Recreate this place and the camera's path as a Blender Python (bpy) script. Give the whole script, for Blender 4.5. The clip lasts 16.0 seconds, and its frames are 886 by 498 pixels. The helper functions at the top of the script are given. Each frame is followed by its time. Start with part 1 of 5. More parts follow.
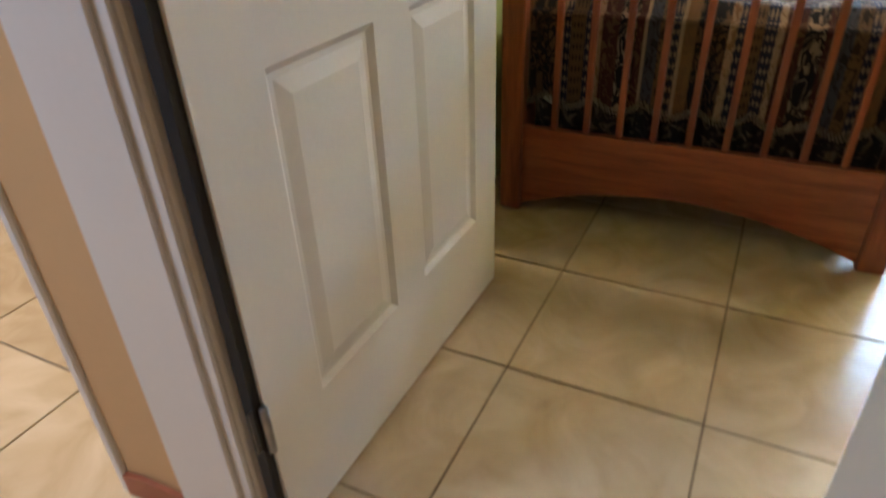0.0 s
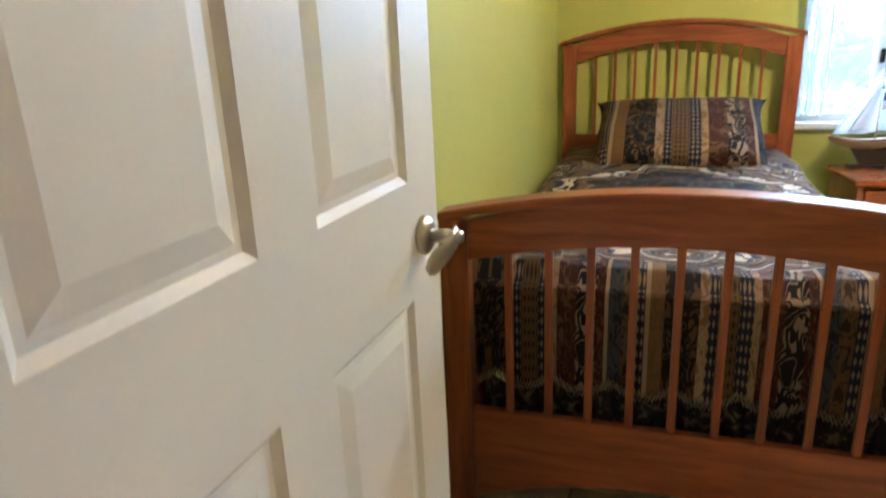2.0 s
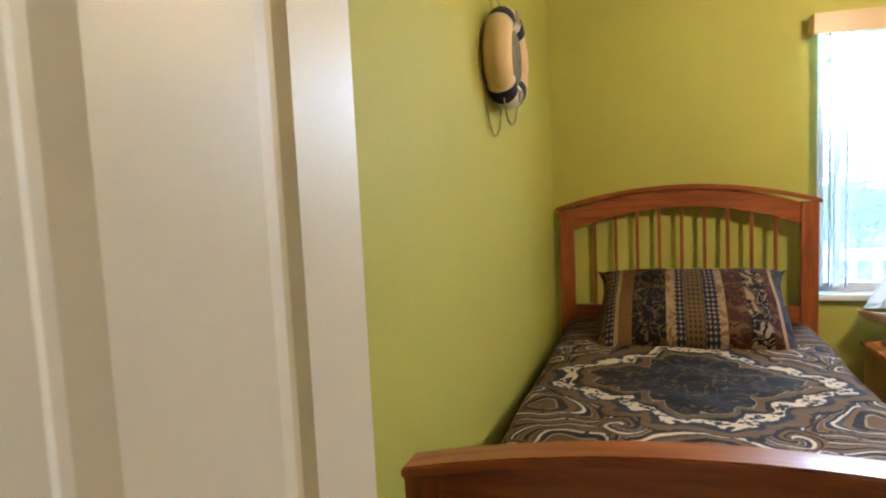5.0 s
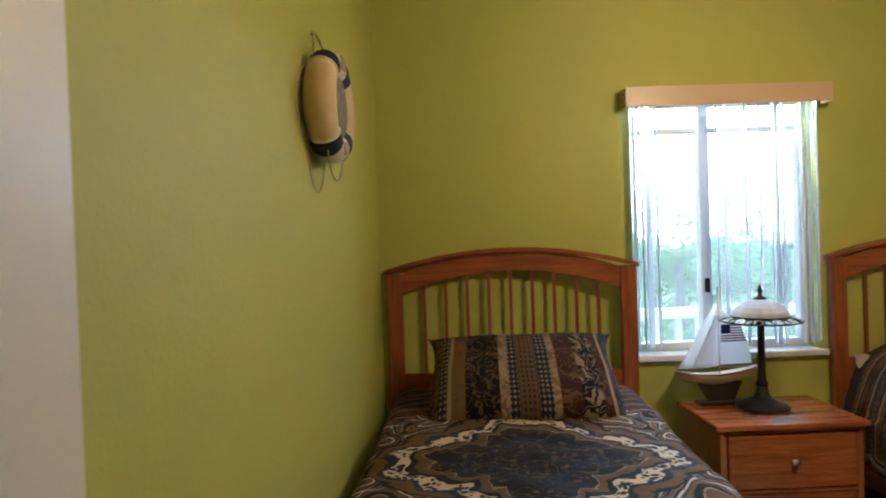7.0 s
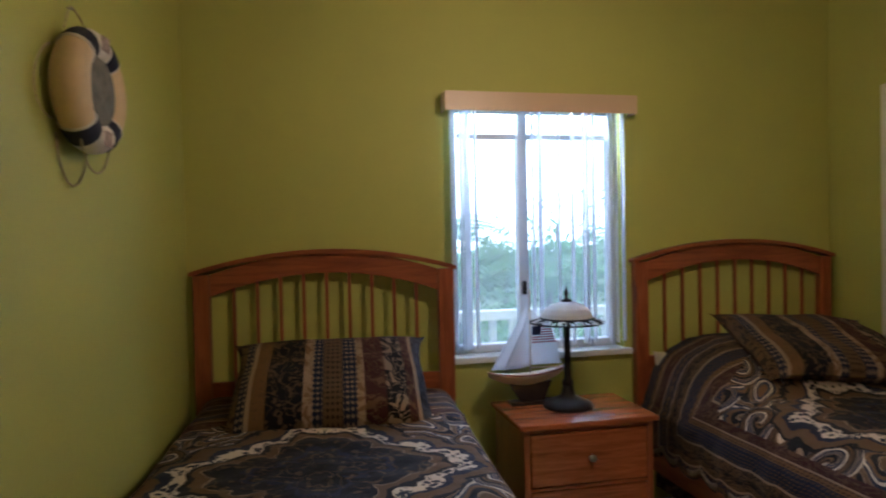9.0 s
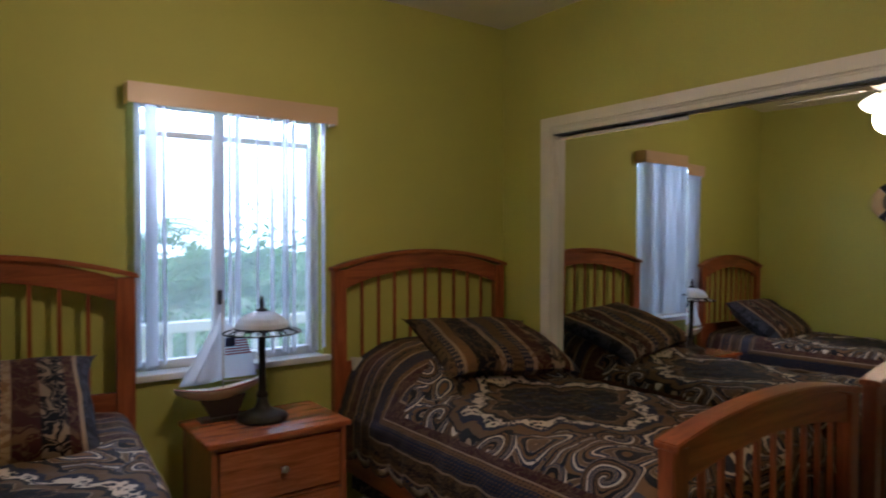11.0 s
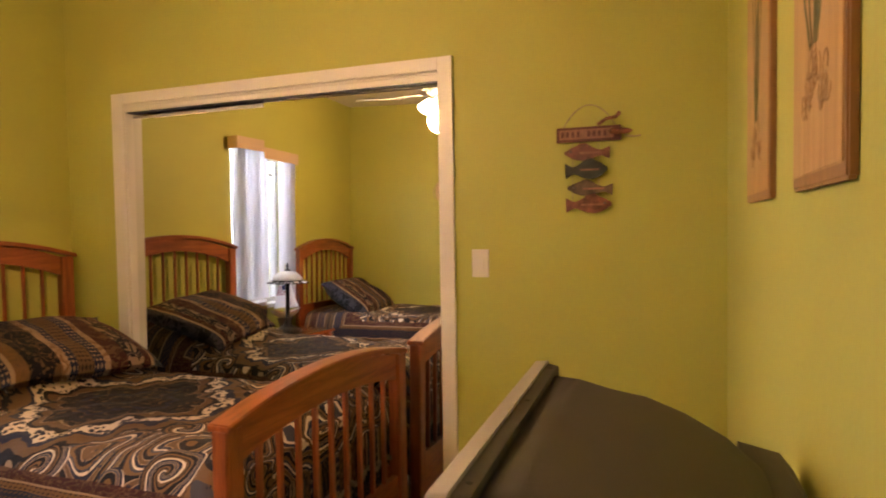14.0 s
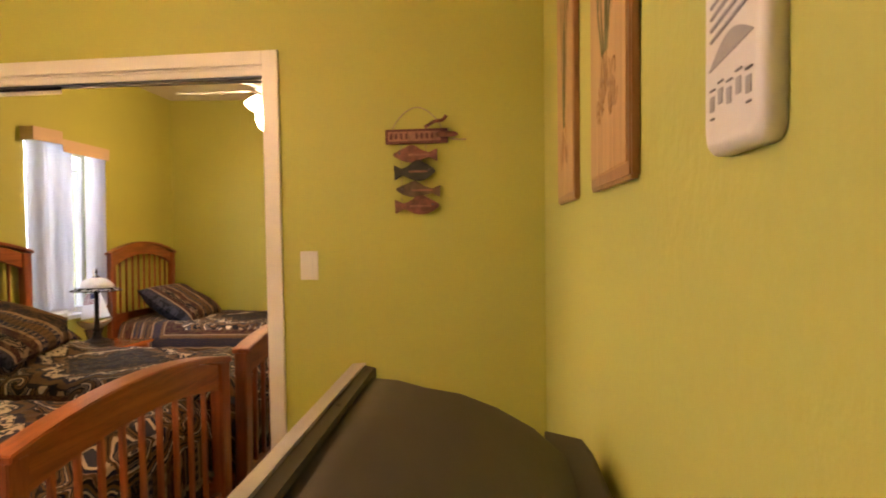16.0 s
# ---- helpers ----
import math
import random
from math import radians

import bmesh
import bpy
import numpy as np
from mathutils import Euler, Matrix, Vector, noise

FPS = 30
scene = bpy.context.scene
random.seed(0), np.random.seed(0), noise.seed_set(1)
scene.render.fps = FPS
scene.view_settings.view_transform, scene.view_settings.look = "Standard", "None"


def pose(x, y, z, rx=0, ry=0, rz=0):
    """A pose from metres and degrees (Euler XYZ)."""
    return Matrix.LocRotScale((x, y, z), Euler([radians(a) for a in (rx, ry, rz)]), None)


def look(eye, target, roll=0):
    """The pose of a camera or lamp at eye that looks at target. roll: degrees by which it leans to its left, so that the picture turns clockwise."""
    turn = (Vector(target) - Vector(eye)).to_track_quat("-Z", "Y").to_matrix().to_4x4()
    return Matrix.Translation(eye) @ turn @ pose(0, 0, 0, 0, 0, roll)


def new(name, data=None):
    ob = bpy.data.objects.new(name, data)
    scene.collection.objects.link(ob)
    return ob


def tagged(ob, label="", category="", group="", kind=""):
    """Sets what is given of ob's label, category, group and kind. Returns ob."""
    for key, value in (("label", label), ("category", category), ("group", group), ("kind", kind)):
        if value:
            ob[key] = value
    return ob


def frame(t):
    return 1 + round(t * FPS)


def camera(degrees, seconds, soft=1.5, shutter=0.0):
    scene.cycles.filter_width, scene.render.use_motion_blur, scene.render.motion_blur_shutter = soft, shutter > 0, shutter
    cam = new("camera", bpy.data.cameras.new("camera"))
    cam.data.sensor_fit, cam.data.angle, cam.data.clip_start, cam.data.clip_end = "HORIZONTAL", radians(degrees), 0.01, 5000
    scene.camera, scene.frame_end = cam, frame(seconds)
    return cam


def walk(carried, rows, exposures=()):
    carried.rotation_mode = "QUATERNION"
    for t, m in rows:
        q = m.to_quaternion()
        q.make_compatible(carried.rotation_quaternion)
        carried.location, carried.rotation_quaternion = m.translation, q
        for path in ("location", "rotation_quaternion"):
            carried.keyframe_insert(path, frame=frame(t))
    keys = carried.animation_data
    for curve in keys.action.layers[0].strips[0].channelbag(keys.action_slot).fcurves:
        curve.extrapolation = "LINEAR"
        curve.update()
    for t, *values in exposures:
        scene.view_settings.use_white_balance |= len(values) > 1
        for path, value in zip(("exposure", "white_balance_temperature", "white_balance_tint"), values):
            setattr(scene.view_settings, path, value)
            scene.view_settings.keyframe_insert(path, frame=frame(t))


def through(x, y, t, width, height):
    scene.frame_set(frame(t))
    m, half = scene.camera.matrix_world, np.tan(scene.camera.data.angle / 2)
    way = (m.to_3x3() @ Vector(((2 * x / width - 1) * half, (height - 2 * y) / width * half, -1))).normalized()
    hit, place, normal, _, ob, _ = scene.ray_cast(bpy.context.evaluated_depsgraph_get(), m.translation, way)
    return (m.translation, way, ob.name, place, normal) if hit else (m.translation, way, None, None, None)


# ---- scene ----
cam = camera(68.3, 16.0, soft=1.9, shutter=0.5)
PATH = [
    (0, (0.692, 0.428, 1.102), (0.049, 1.992, 0.035), -2.4),
    (0.5, (0.704, 0.605, 1.117), (-0.064, 2.19, 0.169), -1.5),
    (1, (0.703, 0.686, 1.153), (-0.074, 2.327, 0.314), -2.0),
    (1.5, (0.62, 0.769, 1.188), (-0.018, 2.512, 0.442), -2.6),
    (2, (0.53, 0.836, 1.244), (0.042, 2.685, 0.658), -2.6),
    (2.5, (0.475, 0.899, 1.261), (0.047, 2.795, 0.791), -2.2),
    (3, (0.481, 0.989, 1.284), (-0.036, 2.879, 0.886), -2.9),
    (3.5, (0.51, 1.077, 1.306), (-0.09, 2.959, 0.988), -2.4),
    (4, (0.529, 1.121, 1.331), (-0.075, 3.01, 1.067), -2.6),
    (6.5, (0.45, 1.448, 1.403), (0.362, 3.445, 1.331), -2.2),
    (7, (0.461, 1.492, 1.39), (0.51, 3.491, 1.358), -2.0),
    (7.5, (0.562, 1.502, 1.363), (0.671, 3.499, 1.345), -2.1),
    (8, (0.613, 1.54, 1.377), (0.816, 3.53, 1.361), -1.9),
    (8.5, (0.686, 1.546, 1.383), (0.945, 3.529, 1.37), -1.3),
    (9, (0.739, 1.536, 1.387), (1.162, 3.49, 1.346), -1.2),
    (11.5, (0.87, 1.501, 1.406), (2.212, 2.983, 1.368), -0.3),
    (12, (0.894, 1.484, 1.416), (2.378, 2.824, 1.358), -0.8),
    (12.5, (0.914, 1.459, 1.41), (2.518, 2.651, 1.351), -0.8),
    (13, (0.937, 1.436, 1.401), (2.641, 2.479, 1.325), -0.5),
    (13.5, (0.947, 1.391, 1.399), (2.745, 2.262, 1.316), -0.9),
    (14, (0.965, 1.347, 1.388), (2.823, 2.083, 1.306), -0.9),
    (14.5, (0.979, 1.342, 1.382), (2.879, 1.961, 1.307), -0.8),
    (15, (0.984, 1.335, 1.381), (2.933, 1.778, 1.303), -0.8),
    (15.5, (0.996, 1.328, 1.382), (2.961, 1.691, 1.301), -0.9),
    (16, (1.002, 1.322, 1.381), (2.984, 1.582, 1.3), -0.8),
]
EXPOSURES = [(0, 1.4, 4700, 6), (0.5, 1.85, 4550, 6), (1.0, 1.9, 4500, 6), (1.5, 1.65, 4600, 6), (2.0, 1.75, 4700, 6), (3.5, 1.65, 5200, 6), (6.5, 0.75, 5350, 9), (7.5, 0.33, 5150, 11), (8.5, -0.15, 4950, 15), (9, -0.12, 4950, 17), (11.5, -0.33, 5050, 20), (12.5, 0.25, 6500, 29), (13, 0.70, 6700, 33), (14, 1.1, 7000, 34), (16, 1.2, 7000, 32)]
walk(cam, [(t, look(eye, target, roll)) for t, eye, target, roll in PATH], EXPOSURES)

# ---- light ----
world = bpy.data.worlds.new("world")
scene.world = world
world.use_nodes = True
wn = world.node_tree
sky = wn.nodes.new("ShaderNodeTexSky")
sky.sky_type, sky.sun_disc = "NISHITA", False
sky.sun_elevation, sky.sun_rotation = radians(68), radians(222)
wn.nodes["Background"].inputs["Strength"].default_value = 0.15
wn.links.new(sky.outputs["Color"], wn.nodes["Background"].inputs["Color"])


def lamp(name, kind, m, energy, colour, **settings):
    data = bpy.data.lights.new(name, kind)
    data.energy, data.color = energy, colour
    for key, value in settings.items():
        if key == "size": data.size = value
        elif key == "size_y": data.shape, data.size_y = "RECTANGLE", value
        elif key == "radius": data.shadow_soft_size = value
        elif key == "angle": data.angle = value
    ob = new(name, data)
    ob.matrix_world = m
    return ob


lamp("sun", "SUN", look((0, 0, 0), (-0.25, 0.28, -0.92)), 4.5, (1.0, 0.95, 0.88), angle=radians(12))
lamp("window_daylight", "AREA", look((1.895, 4.70, 2.022), (1.895, 3.7, 1.27)), 106, (0.84, 0.93, 1.0), size=0.86, size_y=0.12)
lamp("fan_bulb_light", "POINT", pose(1.80, 3.06, 2.19), 30, (1.0, 0.66, 0.34), radius=0.09)
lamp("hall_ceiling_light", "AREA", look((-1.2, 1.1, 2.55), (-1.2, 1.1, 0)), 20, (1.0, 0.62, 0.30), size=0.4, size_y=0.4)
# unseen fill lamp, added to brighten the door casing but miss the footboard
lamp("entry_fill_light", "AREA", look((-1.1, -0.1, 2.6), (-0.6, 0.4, 0)), 11, (0.95, 0.95, 1.0), size=0.4, size_y=0.4)


# ---- materials ----
def mat(name, colour, rough=0.5, metal=0.0, var=0.12, scale=9.0, bump=0.08, fine=160.0, coat=0.0, spec=0.5, trans=0.0):
    """Painted or plain surface: two scales of colour change and fine relief."""
    m = bpy.data.materials.new(name)
    m.use_nodes = True
    nt = m.node_tree
    b = nt.nodes["Principled BSDF"]
    tc = nt.nodes.new("ShaderNodeTexCoord")
    n1, n2 = nt.nodes.new("ShaderNodeTexNoise"), nt.nodes.new("ShaderNodeTexNoise")
    n1.inputs["Scale"].default_value, n1.inputs["Detail"].default_value = scale, 5
    n2.inputs["Scale"].default_value, n2.inputs["Detail"].default_value = fine, 3
    nt.links.new(tc.outputs["Object"], n1.inputs["Vector"])
    nt.links.new(tc.outputs["Object"], n2.inputs["Vector"])
    ramp = nt.nodes.new("ShaderNodeValToRGB")
    lo = tuple(c * (1 - var) for c in colour)
    hi = tuple(min(1, c * (1 + var)) for c in colour)
    ramp.color_ramp.elements[0].color, ramp.color_ramp.elements[1].color = (*lo, 1), (*hi, 1)
    ramp.color_ramp.elements[0].position, ramp.color_ramp.elements[1].position = 0.3, 0.7
    mix = nt.nodes.new("ShaderNodeMath")
    mix.operation = "MULTIPLY_ADD"
    mix.inputs[1].default_value = 0.3
    nt.links.new(n2.outputs["Fac"], mix.inputs[0])
    sub = nt.nodes.new("ShaderNodeMath")
    sub.operation = "SUBTRACT"
    sub.inputs[1].default_value = 0.15
    nt.links.new(n1.outputs["Fac"], sub.inputs[0])
    nt.links.new(sub.outputs[0], mix.inputs[2])
    nt.links.new(mix.outputs[0], ramp.inputs["Fac"])
    nt.links.new(ramp.outputs["Color"], b.inputs["Base Color"])
    bn = nt.nodes.new("ShaderNodeBump")
    bn.inputs["Strength"].default_value, bn.inputs["Distance"].default_value = bump, 0.004
    nt.links.new(n2.outputs["Fac"], bn.inputs["Height"])
    nt.links.new(bn.outputs["Normal"], b.inputs["Normal"])
    b.inputs["Roughness"].default_value, b.inputs["Metallic"].default_value = rough, metal
    b.inputs["Coat Weight"].default_value = coat
    b.inputs["Specular IOR Level"].default_value = spec
    if trans:
        b.inputs["Transmission Weight"].default_value = trans
    return m


def wood(name, dark, light, axis="X", rough=0.38, ring=7.0):
    """Stained wood with grain drawn out along one axis."""
    m = bpy.data.materials.new(name)
    m.use_nodes = True
    nt = m.node_tree
    b = nt.nodes["Principled BSDF"]
    tc = nt.nodes.new("ShaderNodeTexCoord")
    mp = nt.nodes.new("ShaderNodeMapping")
    mp.inputs["Scale"].default_value = {"X": (0.5, 6, 6), "Y": (6, 0.5, 6), "Z": (6, 6, 0.5)}[axis]
    nt.links.new(tc.outputs["Object"], mp.inputs["Vector"])
    n1, n2 = nt.nodes.new("ShaderNodeTexNoise"), nt.nodes.new("ShaderNodeTexNoise")
    n1.inputs["Scale"].default_value, n1.inputs["Detail"].default_value, n1.inputs["Distortion"].default_value = ring, 6, 0.6
    n2.inputs["Scale"].default_value, n2.inputs["Detail"].default_value = 55, 4
    nt.links.new(mp.outputs[0], n1.inputs["Vector"])
    nt.links.new(mp.outputs[0], n2.inputs["Vector"])
    add = nt.nodes.new("ShaderNodeMath")
    add.operation = "MULTIPLY_ADD"
    add.inputs[1].default_value = 0.35
    nt.links.new(n2.outputs["Fac"], add.inputs[0])
    nt.links.new(n1.outputs["Fac"], add.inputs[2])
    ramp = nt.nodes.new("ShaderNodeValToRGB")
    ramp.color_ramp.elements[0].color, ramp.color_ramp.elements[1].color = (*dark, 1), (*light, 1)
    ramp.color_ramp.elements[0].position, ramp.color_ramp.elements[1].position = 0.42, 0.9
    nt.links.new(add.outputs[0], ramp.inputs["Fac"])
    nt.links.new(ramp.outputs["Color"], b.inputs["Base Color"])
    bn = nt.nodes.new("ShaderNodeBump")
    bn.inputs["Strength"].default_value, bn.inputs["Distance"].default_value = 0.08, 0.003
    nt.links.new(n2.outputs["Fac"], bn.inputs["Height"])
    nt.links.new(bn.outputs["Normal"], b.inputs["Normal"])
    b.inputs["Roughness"].default_value = rough
    b.inputs["Coat Weight"].default_value, b.inputs["Coat Roughness"].default_value = 0.25, 0.25
    return m


class Nodes:
    """Short hand for building a node tree."""
    def __init__(self, name):
        self.m = bpy.data.materials.new(name)
        self.m.use_nodes = True
        self.t = self.m.node_tree
        self.b = self.t.nodes["Principled BSDF"]

    def put(self, socket, value):
        if isinstance(value, bpy.types.NodeSocket):
            self.t.links.new(value, socket)
        else:
            socket.default_value = value

    def math(self, op, a, b=0.0, c=0.0):
        n = self.t.nodes.new("ShaderNodeMath")
        n.operation = op
        for s, v in zip(n.inputs, (a, b, c)):
            self.put(s, v)
        return n.outputs[0]

    def ramp(self, fac, stops, step=False):
        n = self.t.nodes.new("ShaderNodeValToRGB")
        n.color_ramp.interpolation = "CONSTANT" if step else "LINEAR"
        e = n.color_ramp.elements
        while len(e) < len(stops):
            e.new(0.5)
        for el, (p, c) in zip(e, stops):
            el.position, el.color = p, (*c, 1)
        self.put(n.inputs["Fac"], fac)
        return n.outputs["Color"]

    def mix(self, fac, a, b):
        n = self.t.nodes.new("ShaderNodeMix")
        n.data_type = "RGBA"
        self.put(n.inputs[0], fac)
        for s, v in ((n.inputs[6], a), (n.inputs[7], b)):
            self.put(s, v if isinstance(v, bpy.types.NodeSocket) else (*v, 1))
        return n.outputs[2]

    def noise(self, vec, scale, detail=4, distortion=0.0):
        n = self.t.nodes.new("ShaderNodeTexNoise")
        n.inputs["Scale"].default_value, n.inputs["Detail"].default_value, n.inputs["Distortion"].default_value = scale, detail, distortion
        self.t.links.new(vec, n.inputs["Vector"])
        return n.outputs["Fac"]

    def uv(self):
        n = self.t.nodes.new("ShaderNodeUVMap")
        s = self.t.nodes.new("ShaderNodeSeparateXYZ")
        self.t.links.new(n.outputs[0], s.inputs[0])
        return n.outputs[0], s.outputs[0], s.outputs[1]

    def done(self, colour, rough, height=None, strength=0.2, distance=0.004):
        self.put(self.b.inputs["Base Color"], colour)
        self.b.inputs["Roughness"].default_value = rough
        if height is not None:
            n = self.t.nodes.new("ShaderNodeBump")
            n.inputs["Strength"].default_value, n.inputs["Distance"].default_value = strength, distance
            self.t.links.new(height, n.inputs["Height"])
            self.t.links.new(n.outputs[0], self.b.inputs["Normal"])
        return self.m


NAVY, INK, TAN, CREAM, GOLD, WINE, STRAW, SLATE = (0.012, 0.016, 0.036), (0.006, 0.006, 0.009), (0.105, 0.061, 0.028), (0.54, 0.45, 0.34), (0.14, 0.076, 0.029), (0.040, 0.010, 0.010), (0.27, 0.19, 0.115), (0.045, 0.047, 0.062)


def border_bands(n, u, v):
    """Woven bands that run along v: diamond bands and vine bands between thin cream lines."""
    fu = n.math("FRACT", u)
    base = n.ramp(fu, [(0.0, NAVY), (0.12, STRAW), (0.145, TAN), (0.25, INK), (0.31, TAN), (0.38, STRAW), (0.405, NAVY), (0.48, TAN), (0.52, NAVY), (0.60, STRAW), (0.622, WINE), (0.83, STRAW), (0.85, GOLD), (0.92, NAVY)], True)
    figures = n.ramp(fu, [(0.0, TAN), (0.12, STRAW), (0.145, INK), (0.25, TAN), (0.31, INK), (0.38, STRAW), (0.405, GOLD), (0.48, INK), (0.52, GOLD), (0.60, STRAW), (0.622, TAN), (0.83, STRAW), (0.85, INK), (0.92, TAN)], True)
    rows = n.math("ABSOLUTE", n.math("SUBTRACT", n.math("FRACT", n.math("MULTIPLY", u, 25.0)), 0.5))
    steps = n.math("ABSOLUTE", n.math("SUBTRACT", n.math("FRACT", n.math("MULTIPLY", v, 46.0)), 0.5))
    diamonds = n.math("LESS_THAN", n.math("ADD", rows, steps), 0.36)
    cv = n.t.nodes.new("ShaderNodeCombineXYZ")
    n.put(cv.inputs[0], n.math("MULTIPLY", u, 16.0))
    n.put(cv.inputs[1], n.math("MULTIPLY", v, 26.0))
    leafy = n.noise(cv.outputs[0], 0.85, 2, 0.8)
    vines = n.math("LESS_THAN", n.math("ABSOLUTE", n.math("SUBTRACT", leafy, 0.47)), 0.028)
    vines = n.math("MAXIMUM", vines, n.math("GREATER_THAN", leafy, 0.585))
    is_diamond = n.ramp(fu, [(0.0, (1, 1, 1)), (0.145, (0, 0, 0)), (0.405, (1, 1, 1)), (0.60, (0, 0, 0)), (0.85, (1, 1, 1))], True)
    marks = n.math("ADD", n.math("MULTIPLY", is_diamond, diamonds), n.math("MULTIPLY", n.math("SUBTRACT", 1.0, is_diamond), vines))
    return n.mix(n.math("MULTIPLY", marks, 0.75), base, figures)


def pillow_bands(n, u, v):
    """Bands of a pillow sham, once across its width: diamond bands, leaf bands, wine bands and thin pale lines."""
    at = (0.0, 0.065, 0.111, 0.136, 0.204, 0.372, 0.415, 0.463, 0.556, 0.622, 0.660, 0.760, 0.861, 0.907, 0.928)
    base = (TAN, NAVY, STRAW, GOLD, INK, STRAW, NAVY, TAN, NAVY, STRAW, WINE, INK, WINE, STRAW, SLATE)
    mark = (INK, STRAW, STRAW, TAN, TAN, GOLD, STRAW, INK, STRAW, GOLD, TAN, STRAW, TAN, STRAW, INK)
    kind = (0, 1, 0, 0, 0, 0, 1, 1, 1, 0, 0, 0, 0, 0, 0)
    ground = n.ramp(u, list(zip(at, base)), True)
    figure = n.ramp(u, list(zip(at, mark)), True)
    rows = n.math("ABSOLUTE", n.math("SUBTRACT", n.math("FRACT", n.math("MULTIPLY", u, 44.0)), 0.5))
    steps = n.math("ABSOLUTE", n.math("SUBTRACT", n.math("FRACT", n.math("MULTIPLY", v, 34.0)), 0.5))
    diamonds = n.math("LESS_THAN", n.math("ADD", rows, steps), 0.36)
    cv = n.t.nodes.new("ShaderNodeCombineXYZ")
    n.put(cv.inputs[0], n.math("MULTIPLY", u, 15.0))
    n.put(cv.inputs[1], n.math("MULTIPLY", v, 15.0))
    leafy = n.noise(cv.outputs[0], 1.0, 1, 1.1)
    vines = n.math("MAXIMUM", n.math("LESS_THAN", n.math("ABSOLUTE", n.math("SUBTRACT", leafy, 0.46)), 0.022), n.math("GREATER_THAN", leafy, 0.60))
    is_diamond = n.ramp(u, [(p, (k, k, k)) for p, k in zip(at, kind)], True)
    marks = n.math("ADD", n.math("MULTIPLY", is_diamond, diamonds), n.math("MULTIPLY", n.math("SUBTRACT", 1.0, is_diamond), vines))
    return n.mix(n.math("MULTIPLY", marks, 0.8), ground, figure)


def tapestry():
    """Bedspread: central dark medallion, scrolls, and banded borders, mapped in metres across and along the bed."""
    n = Nodes("tapestry_cloth")
    uv, u, v = n.uv()
    fold = n.t.nodes.new("ShaderNodeCombineXYZ")
    n.put(fold.inputs[0], n.math("ABSOLUTE", u))
    n.put(fold.inputs[1], v)
    warp = n.t.nodes.new("ShaderNodeTexNoise")
    warp.inputs["Scale"].default_value, warp.inputs["Detail"].default_value = 5.0, 1.0
    n.t.links.new(fold.outputs[0], warp.inputs["Vector"])
    sc = n.t.nodes.new("ShaderNodeVectorMath")
    sc.operation = "SCALE"
    sc.inputs["Scale"].default_value = 0.10
    n.t.links.new(warp.outputs["Color"], sc.inputs[0])
    ad = n.t.nodes.new("ShaderNodeVectorMath")
    n.t.links.new(fold.outputs[0], ad.inputs[0])
    n.t.links.new(sc.outputs[0], ad.inputs[1])
    vo = n.t.nodes.new("ShaderNodeTexVoronoi")
    vo.inputs["Scale"].default_value, vo.inputs["Randomness"].default_value = 4.3, 0.75
    n.t.links.new(ad.outputs[0], vo.inputs["Vector"])
    df = n.t.nodes.new("ShaderNodeVectorMath")
    df.operation = "SUBTRACT"
    n.t.links.new(ad.outputs[0], df.inputs[0])
    n.t.links.new(vo.outputs["Position"], df.inputs[1])
    sp = n.t.nodes.new("ShaderNodeSeparateXYZ")
    n.t.links.new(df.outputs[0], sp.inputs[0])
    ang = n.math("ARCTAN2", sp.outputs[1], sp.outputs[0])
    spiral = n.math("FRACT", n.math("ADD", n.math("MULTIPLY", vo.outputs["Distance"], 4.6), n.math("DIVIDE", ang, 2 * math.pi)))
    scroll = n.ramp(spiral, [(0.0, INK), (0.20, STRAW), (0.25, SLATE), (0.36, STRAW), (0.40, NAVY), (0.56, CREAM), (0.68, TAN), (0.80, INK), (0.88, GOLD)], True)
    flecks = n.t.nodes.new("ShaderNodeTexVoronoi")
    flecks.inputs["Scale"].default_value = 42
    n.t.links.new(ad.outputs[0], flecks.inputs["Vector"])
    edge = n.math("GREATER_THAN", vo.outputs["Distance"], 0.44)
    flow = n.math("FRACT", n.math("MULTIPLY", n.noise(ad.outputs[0], 2.6, 1, 0.3), 13.0))
    flowing = n.ramp(flow, [(0.0, INK), (0.20, STRAW), (0.25, TAN), (0.42, STRAW), (0.46, NAVY), (0.62, CREAM), (0.72, SLATE), (0.84, GOLD)], True)
    dotted = n.math("MULTIPLY", n.math("LESS_THAN", flecks.outputs["Distance"], 0.26), n.math("GREATER_THAN", n.noise(fold.outputs[0], 6.0, 1), 0.5))
    ground = n.mix(dotted, flowing, NAVY)
    field = n.mix(edge, scroll, ground)
    # lobed medallion in the middle of the top: navy heart, tan rim, dark scallops, pale flecked ring
    du = n.math("DIVIDE", u, 0.385)
    dv = n.math("DIVIDE", n.math("SUBTRACT", v, 1.18), 0.37)
    rad = n.math("SQRT", n.math("ADD", n.math("MULTIPLY", du, du), n.math("MULTIPLY", dv, dv)))
    th = n.math("ARCTAN2", dv, du)
    lobe = n.math("MULTIPLY", n.math("COSINE", n.math("MULTIPLY", th, 4.0)), -0.13)
    small = n.math("MULTIPLY", n.math("ABSOLUTE", n.math("SINE", n.math("MULTIPLY", th, 8.0))), -0.10)
    wob = n.math("MULTIPLY", n.math("SUBTRACT", n.noise(uv, 10, 3), 0.5), 0.34)
    rr = n.math("ADD", n.math("ADD", rad, n.math("ADD", lobe, small)), wob)
